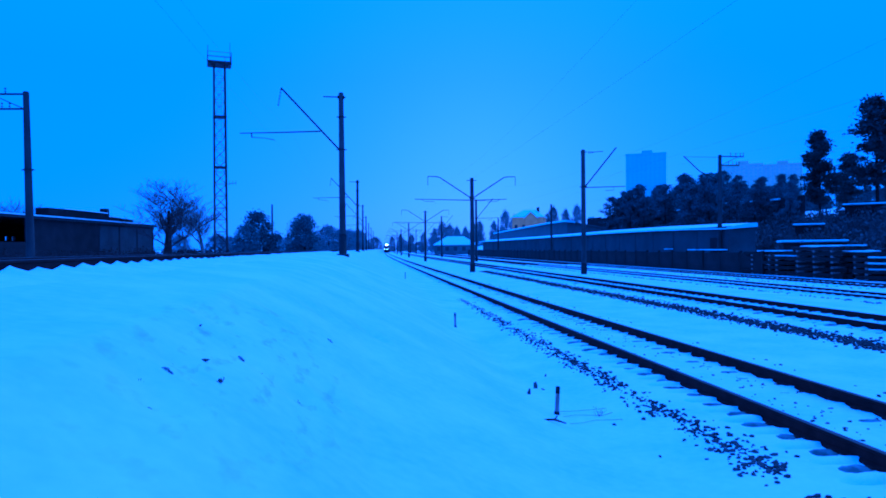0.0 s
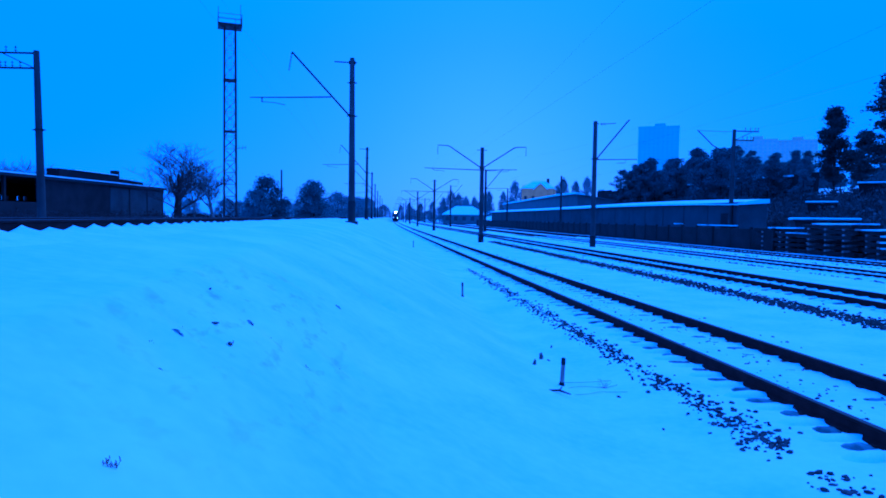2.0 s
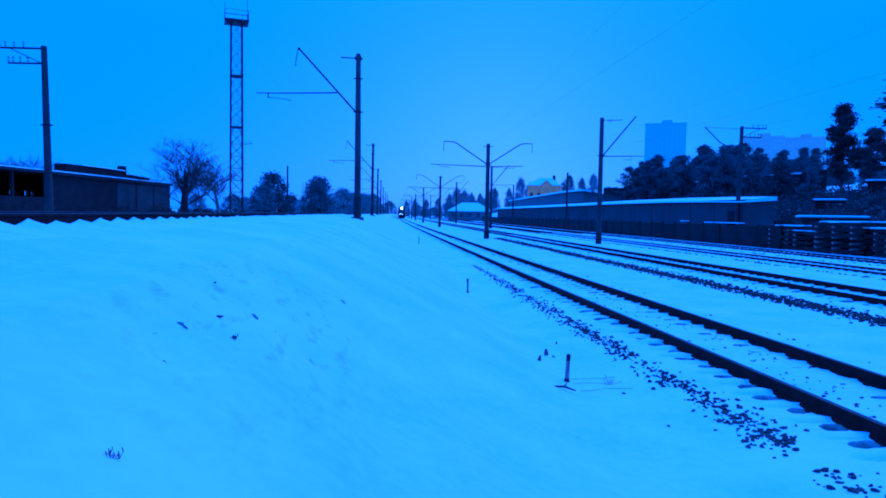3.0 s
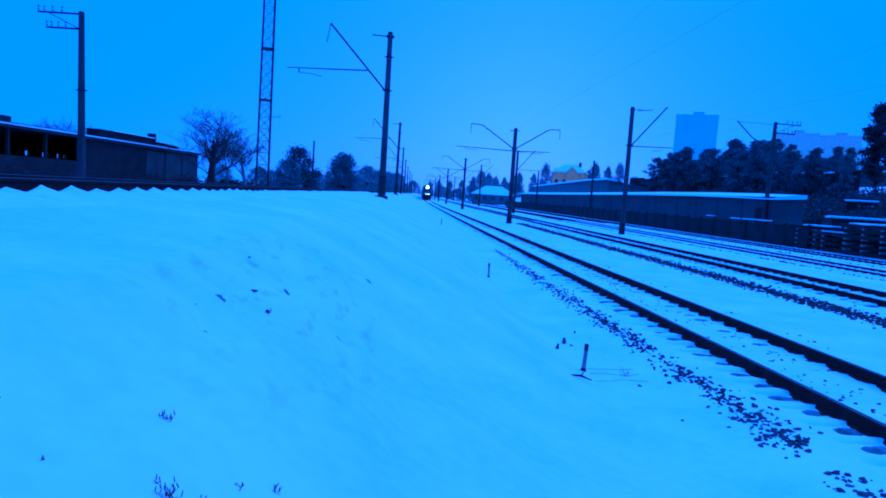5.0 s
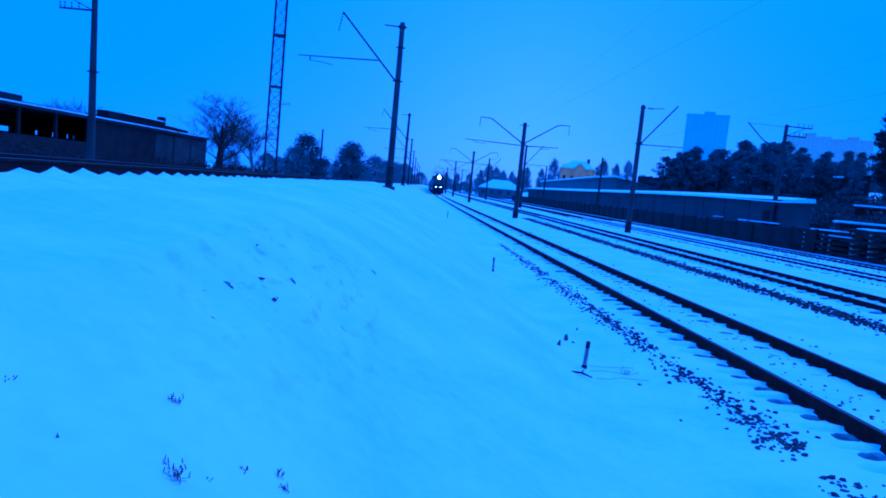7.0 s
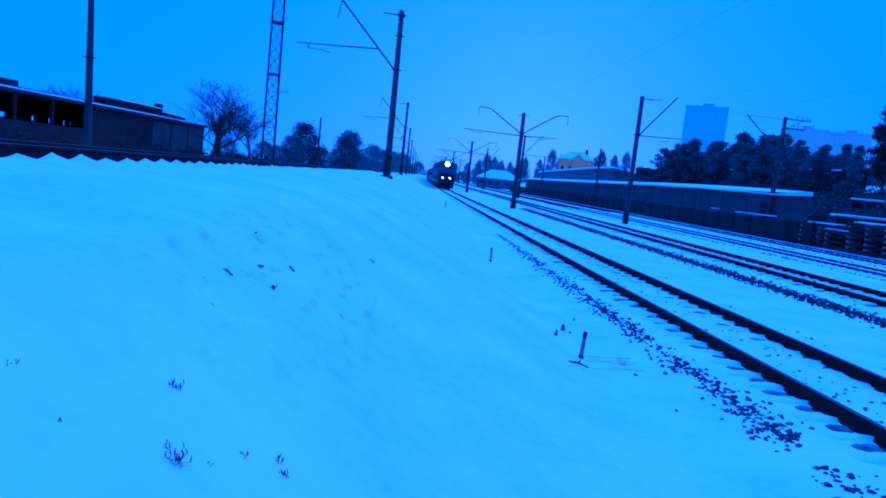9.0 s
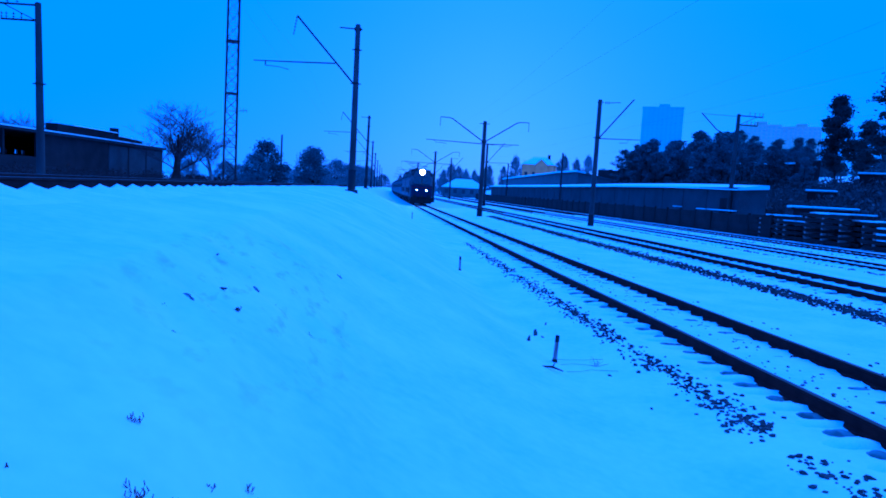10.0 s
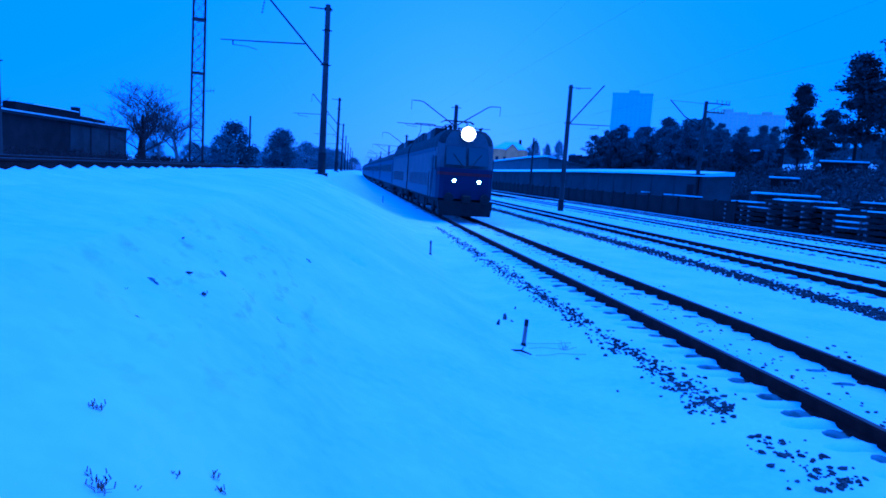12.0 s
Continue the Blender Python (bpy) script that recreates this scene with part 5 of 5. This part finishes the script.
hut(at_land(46, 63, 0, -35), 2.6, 2.4, 2.5, "small dark hut with a thick cap of snow")
# made-up dark block that fills the bright gap between fence and shrubs
hut(at_land(37.8, 51.5, 0, -30), 4.6, 4.5, 2.3, "low dark block added beside the fence to cover bright snow")
hut(at_land(57, 68, 0, -40), 4.6, 3.0, 2.5, "low dark hut with a snowy roof among the pines")

# undergrowth on the slope: bare dark shrubs
bm = bmesh.new()
rng = random.Random(5)
for k in range(1520):
    d = rng.uniform(22, 170) if k < 1000 else rng.uniform(42, 60) if k < 1140 else rng.uniform(58, 95)
    x = (rng.uniform(40.5, 62) if d < 158 else rng.uniform(40.5, 49)) if k < 1000 else rng.uniform(36, 43) if k < 1140 else rng.uniform(42.6, 58)
    if 33 < x < 42.5 and d > 55:
        continue
    base = Vector((x, d, land(x, d) - 0.1))
    h = rng.uniform(0.9, 3.0)
    for k in range(20):
        a, w = rng.uniform(0, 6.28), rng.uniform(0.2, 0.75)
        tip = base + Vector((math.cos(a) * h * w, math.sin(a) * h * w, h * rng.uniform(0.5, 1)))
        tube(bm, [base, base.lerp(tip, 0.5) + Vector((0, 0, 0.12 * h)), tip], [0.05, 0.04, 0.02], 3, cap=False)
    clump_mesh(bm, base + Vector((0, 0, h * 0.4)), h * 0.9, 70, rng, leaf=0.35)
ob = part("undergrowth", bm, SHRUB)
tagged(ob, "dense dark leafless shrubs covering the slope", "shrubs", kind="stuff")

# scrub along the foot of the western shed
bm = bmesh.new()
for _ in range(260):
    y = rng.uniform(24, 120)
    x = rng.uniform(-31.5, -22) * (1.0 if y < 100 else 1.1)
    base = Vector((x, y, land(x, y) - 0.1))
    h = rng.uniform(0.4, 1.5)
    for k in range(7):
        a = rng.uniform(0, 6.28)
        tip = base + Vector((math.cos(a) * h * 0.5, math.sin(a) * h * 0.5, h * rng.uniform(0.5, 1)))
        tube(bm, [base, tip], [0.025, 0.008], 3, cap=False)
    clump_mesh(bm, base + Vector((0, 0, h * 0.5)), h * 0.8, 40, rng, leaf=0.5)
ob = part("scrub", bm, BARK)
tagged(ob, "low dark scrub in front of the long shed", "shrubs", kind="stuff")


# ---------------------------------------------------------------- small things on the bank
def picket(x, y, h, lean):
    p = thing("marker_post", pose(x, y, land(x, y), lean * 0.4, lean, 20), "short weathered marker post with a dark tip", "post", "marker posts beside the main track")
    bm = bmesh.new()
    tube(bm, [(0, 0, -0.15), (0, 0, h * 0.75)], [0.032, 0.028], 8)
    part("shaft", bm, POST_WOOD, p)
    bm = bmesh.new()
    tube(bm, [(0, 0, h * 0.75), (0, 0, h - 0.012), (0, 0, h)], [0.031, 0.031, 0.022], 8)
    part("tip", bm, POST_TOP, p, "dark tip")
    bm = bmesh.new()
    tube(bm, [(0, 0, -0.02), (0, 0, 0.045)], [0.05, 0.034], 7)
    part("foot", bm, POST_TOP, p)


picket(2.61, 8.8, 0.39, 2.5)
picket(2.45, 18.1, 0.40, -1)
picket(2.5, 43.0, 0.42, 1)


def tuft(x, y, h, n, seed):
    """Dry stalks that poke through the snow."""
    rg = random.Random(seed)
    bm = bmesh.new()
    for _ in range(int(n * 1.7)):
        a, r = rg.uniform(0, 6.28), rg.uniform(0, h * 0.35)
        b = Vector((math.cos(a) * r, math.sin(a) * r, -0.03))
        t = b + Vector((rg.uniform(-0.5, 0.5) * h, rg.uniform(-0.5, 0.5) * h, h * rg.uniform(0.4, 1)))
        tube(bm, [b, b.lerp(t, 0.5) + Vector((rg.uniform(-0.01, 0.01), 0, 0.01)), t], [0.0014, 0.0012, 0.0007], 3, cap=False)
        if rg.random() < 0.7:
            tube(bm, [t, t + Vector((rg.uniform(-0.01, 0.01), rg.uniform(-0.01, 0.01), 0.016))], [0.0022, 0.0014], 5)
    t = part("grass_tuft", bm, GRASS)
    t.matrix_basis = pose(x, y, land(x, y))
    tagged(t, "small tuft of dry stalks poking through the snow", "grass", "dry tufts on the bank")


for i, (x, y, h, n) in enumerate(((-0.87, 2.12, 0.045, 10), (-0.73, 1.74, 0.065, 18), (-0.66, 1.85, 0.025, 6), (-0.6, 2.05, 0.03, 6), (-0.5, 2.2, 0.04, 9), (-0.47, 2.13, 0.035, 8), (-1.01, 1.59, 0.025, 6),
                                  (-1.2, 1.7, 0.025, 6), (3.16, 8.63, 0.14, 14), (-1.23, 3.61, 0.04, 9), (-0.93, 4.18, 0.045, 9), (-1.22, 4.16, 0.03, 8), (-0.66, 8.75, 0.05, 7))):
    tuft(x + (0.018 if y < 2.5 else 0), y, h, n, 100 + i)


def stone_mesh(seed, flat=0.7):
    rg = random.Random(seed)
    bm = bmesh.new()
    bmesh.ops.create_icosphere(bm, subdivisions=1, radius=1)
    for v in bm.verts:
        v.co *= rg.uniform(0.7, 1.15)
        v.co.z *= flat
    me = bpy.data.meshes.new("stone")
    bm.to_mesh(me)
    bm.free()
    me.materials.append(STONE)
    return me


STONES = [stone_mesh(k) for k in range(8)]


def clod(x, y, s, k):
    """A dark lump of earth or stone in the snow."""
    ob = piece("clod", STONES[k % 8], None, "", pose(x, y, land(x, y) + s * 0.2, k * 30, k * 17, k * 57))
    ob.scale = (s * 1.2, s * 0.6, s * 0.5)
    tagged(ob, "dark clod of frozen earth lying in the snow", "clod", "clods on the bank")


for i, (x, y, s) in enumerate(((-1.08, 4.42, 0.03), (-1.23, 3.61, 0.025), (-0.93, 4.18, 0.025), (-1.3, 5.2, 0.018), (-0.54, 4.97, 0.02), (2.77, 10.56, 0.09), (2.5, 9.94, 0.08), (3.18, 11.43, 0.05),
                               (3.67, 8.87, 0.035), (3.19, 8.14, 0.035), (3.68, 7.23, 0.04), (3.21, 6.86, 0.03), (2.86, 10.4, 0.04))):
    clod(x, y, s, i)


def earth_patch(x, y, ln, turn, k):
    """Frozen earth and dead grass that show thinly through the snow in a dent of the bank."""
    rg = random.Random(300 + k)
    bm = bmesh.new()
    pillow(bm, -ln / 2, ln / 2, 0, ln * 0.22, -0.012, 0.026, rg, 0, 7)
    for _ in range(3):
        q = rg.uniform(-0.5, 0.4) * ln
        pillow(bm, q, q + ln * 0.3, rg.uniform(-0.2, 0.2) * ln, ln * 0.09, -0.01, 0.022, rg, 0, 4)
    ob = part("earth_patch", bm, THIN_SNOW)
    low = (land(x + 0.1, y) - land(x - 0.1, y)) / 0.2
    ob.matrix_basis = pose(x, y, land(x, y), 0, -math.degrees(math.atan(low)), 0) @ pose(0, 0, 0, 0, 0, turn)
    tagged(ob, "patch of frozen earth thinly dusted with snow", "earth patch", "earth patches on the bank")


for i, (x, y, ln, turn) in enumerate(((-0.54, 4.97, 0.15, -50), (-0.29, 5.4, 0.17, -55), (0.06, 9.33, 0.28, -60), (-1.07, 3.46, 0.1, -30), (-1.07, 3.29, 0.1, -30), (-1.22, 4.16, 0.13, -25), (-0.84, 5.0, 0.2, -35),
                                      (-0.95, 4.96, 0.12, -35), (-1.38, 5.8, 0.2, -40), (-0.96, 7.43, 0.2, -45), (-0.66, 8.75, 0.22, -45), (-1.23, 3.61, 0.09, 0), (-1.15, 3.84, 0.12, -20), (-0.43, 7.37, 0.16, -50))):
    earth_patch(x, y, ln * 0.6, turn, i)

bm = bmesh.new()
tube(bm, [(-0.14, 0.07, 0.03), (0.0, 0.0, 0.045), (0.12, -0.11, 0.02)], [0.011, 0.016, 0.008], 6)
tube(bm, [(0.0, 0.0, 0.04), (0.05, 0.06, 0.07), (0.07, 0.13, 0.06)], [0.01, 0.008, 0.004], 5)
stick = part("stick", bm, BARK)
stick.matrix_basis = pose(2.41, 8.23, land(2.41, 8.23))
tagged(stick, "short dark broken stick lying on the snow", "stick")
bm = bmesh.new()
for dy, dz in ((0.0, 0.02), (0.25, 0.03), (-0.3, 0.02)):
    tube(bm, [(2.65 + 0.18 * k, 8.65 + dy + 0.05 * math.sin(k * 1.7 + dy * 9), land(2.65 + 0.18 * k, 8.65 + dy) + dz * math.sin(k * 0.8 + 0.4) ** 2 + 0.004) for k in range(5)], 0.0025, 4)
tagged(part("dry_stalk", bm, GRASS), "long dry bent stalks lying over the snow", "grass", "dry tufts on the bank")

# ---------------------------------------------------------------- sleepers and ballast
SLEEPERS = [sleeper_mesh(k, 0.105) for k in range(5)]
WEST_SLEEPERS = [sleeper_mesh(k + 9, 0.12, False, 1.36, 0.15) for k in range(5)]
for tname, (cx, top, bed) in TRACKS.items():
    count = {"railway_track_main": 240, "railway_track_west": 215, "railway_track_second": 190}.get(tname, 120)
    rg = random.Random(len(tname))
    start = {"railway_track_third": 8.0, "railway_track_far": 12.0, "railway_track_second": 4.0}.get(tname, -5.0)
    for k in range(count):
        y = start + 0.545 * k
        piece("sleeper", rg.choice(WEST_SLEEPERS if tname == "railway_track_west" else SLEEPERS), track_roots[tname], "", pose(cx + bend(y) + rg.uniform(-0.03, 0.03), y, bed + rg.uniform(-0.012, 0.016), 0, rg.uniform(-0.5, 0.5), rg.uniform(-1.2, 1.2)))


def drift(name, centre, profile, lift, start, y0, y1, root, seed):
    """Snow drifted along a rail, its crest drawn up to a sharp peak between every two sleepers."""
    rg = random.Random(seed)
    steps = int((y1 - y0) / 0.0545)
    peaks = [rg.uniform(0.55, 1.1) for _ in range(int((y1 - start) / 0.545) + 40)]
    verts = []
    for i in range(steps + 1):
        y = y0 + 0.0545 * i
        q = (y - start) / 0.545 + 20
        k = int(q)
        near = peaks[k] if q - k > 0.04 or k == 0 else (peaks[k] + peaks[k - 1]) / 2
        c = (1 - abs(math.cos(math.pi * (q - k)))) ** 1.4 * near
        for (u, z), up in zip(profile, lift):
            verts.append((centre + u + bend(y) + 0.01 * noise.noise((u * 3, y * 5, seed)), y, z + up * c + 0.008 * noise.noise((u * 4, y * 2.5, seed))))
    n = len(profile)
    me = bpy.data.meshes.new(name)
    me.from_pydata(verts, [], [(i * n + k, i * n + k + 1, (i + 1) * n + k + 1, (i + 1) * n + k) for i in range(steps) for k in range(n - 1)])
    me.materials.append(SNOW_CAP)
    me.shade_smooth()
    return piece(name, me, root, "drifted snow with a scalloped crest")


drift("snow_drift", 0, [(-3.82, 1.70), (-3.7, 1.78), (-3.57, 1.82), (-3.5, 1.84), (-3.45, 1.856), (-3.4, 1.856), (-3.3, 1.85), (-3.05, 1.825), (-2.8, 1.79), (-2.6, 1.72)], [0, 0.01, 0.025, 0.05, 0.068, 0.045, 0.02, 0.005, 0.0, 0.0], -5.0, -2.0, 60.0, track_roots["railway_track_west"], 1)
for tname, far_end, deep in (("railway_track_main", 60.0, 0.18), ("railway_track_second", 70.0, 0.165), ("railway_track_third", 80.0, 0.115), ("railway_track_far", 80.0, 0.115)):
    cx, top, bed = TRACKS[tname]
    start = {"railway_track_third": 8.0, "railway_track_far": 12.0, "railway_track_second": 4.0}.get(tname, -5.0)
    for side in (-0.8, 0.8):
        for out in (-1, 1):
            prof = [(out * 0.016, top - deep), (out * 0.07, top - deep), (out * 0.15, top - deep - 0.01), (out * 0.25, top - deep - 0.03), (out * 0.42, top - deep - 0.09)]
            up = [0.04, 0.038, 0.034, 0.028, 0.0]
            drift("snow_drift", cx + side, prof[::-out], up[::-out], start, max(3.0, start), far_end, track_roots[tname], 5 + int(side * 2) + out)


def ballast(name, bands, near, label, seed):
    """Stones that show through the snow along a track: the nearest singly, the rest as one."""
    root = thing(name, pose(0, 0, 0), label, "ballast", kind="structure")
    rg = random.Random(seed)
    base = [np.array([v.co for v in me.vertices]) for me in STONES]
    tris = [[tuple(p.vertices) for p in me.polygons] for me in STONES]
    verts, faces, single = [], [], 0
    for u0, u1, y0, y1, n, size in bands:
        for _ in range(n):
            y = y0 + (y1 - y0) * rg.random() ** 1.35
            u = rg.gauss((u0 + u1) / 2, (u1 - u0) / 4)
            if noise.noise((u * 1.5, y * 0.8, seed)) < (-0.38 if seed == 2 else -0.6):
                continue
            x = u + bend(y)
            s = size * rg.choice((0.45, 0.6, 0.8, 1.0, 1.3))
            m = pose(x, y, land(x, y) + s * 0.1, rg.uniform(-30, 30), rg.uniform(-30, 30), rg.uniform(0, 360))
            k = rg.randrange(8)
            if y < near and single < 290:
                single += 1
                o = piece("stone", STONES[k], root, "", m)
                o.scale = (s * 1.15, s * rg.uniform(0.6, 1.1), s * 1.0)
            else:
                r3 = np.array(m.to_3x3()) * s
                b = len(verts)
                verts.extend((base[k] @ r3.T + np.array(m.translation)).tolist())
                faces.extend(tuple(i + b for i in t) for t in tris[k])
    me = bpy.data.meshes.new("loose_stones")
    me.from_pydata(verts, [], faces)
    me.materials.append(STONE)
    tagged(piece("loose_stones", me, root), kind="stuff")


ballast("ballast_main", [(3.76, 4.34, 4.3, 9, 330, 0.031), (3.7, 4.28, 6, 22, 750, 0.03), (3.8, 4.25, 10, 28, 550, 0.032), (5.2, 6.5, 5, 24, 230, 0.022), (7.3, 7.9, 8, 40, 60, 0.03)], 7.0,
        "dark ballast stones showing through the snow beside the rails", 2)
ballast("ballast_second", [(10.7, 11.5, 11, 62, 8000, 0.045), (12.6, 14.2, 10, 60, 300, 0.04)], 13.0, "band of dark ballast stones along the second track", 3)
ballast("ballast_third", [(18.9, 19.3, 16, 90, 500, 0.06), (24.2, 24.8, 20, 90, 160, 0.06), (27.6, 28.2, 20, 90, 160, 0.06)], 0.0, "dark ballast stones along the far tracks", 4)


# ---------------------------------------------------------------- what moves
def motions():
    """The train runs towards the camera at an even 26 m/s along the main track."""
    for vehicle, behind in train:
        rows = []
        for k in range(25):
            t = k * 0.5
            y = 31.5 + 26.0 * (12.0 - t) + behind
            ahead = math.degrees(math.atan((bend(y + 16) - bend(y)) / 16))
            rows.append((t, pose(5.85 + bend(y), y, 0.0, 0, 0, -ahead)))
        walk(vehicle, rows)
    # the locomotive's wheels roll along
    for vehicle, behind in train[:2]:
        for axle in [o for o in vehicle.children if o.name.startswith("wheelset")]:
            y, r = axle.matrix_basis.translation.y, axle.matrix_basis.translation.z
            walk(axle, [(k / 30, pose(0, y, r, math.degrees(26.0 * k / 30 / r), 0, 0)) for k in range(361)])


motions()
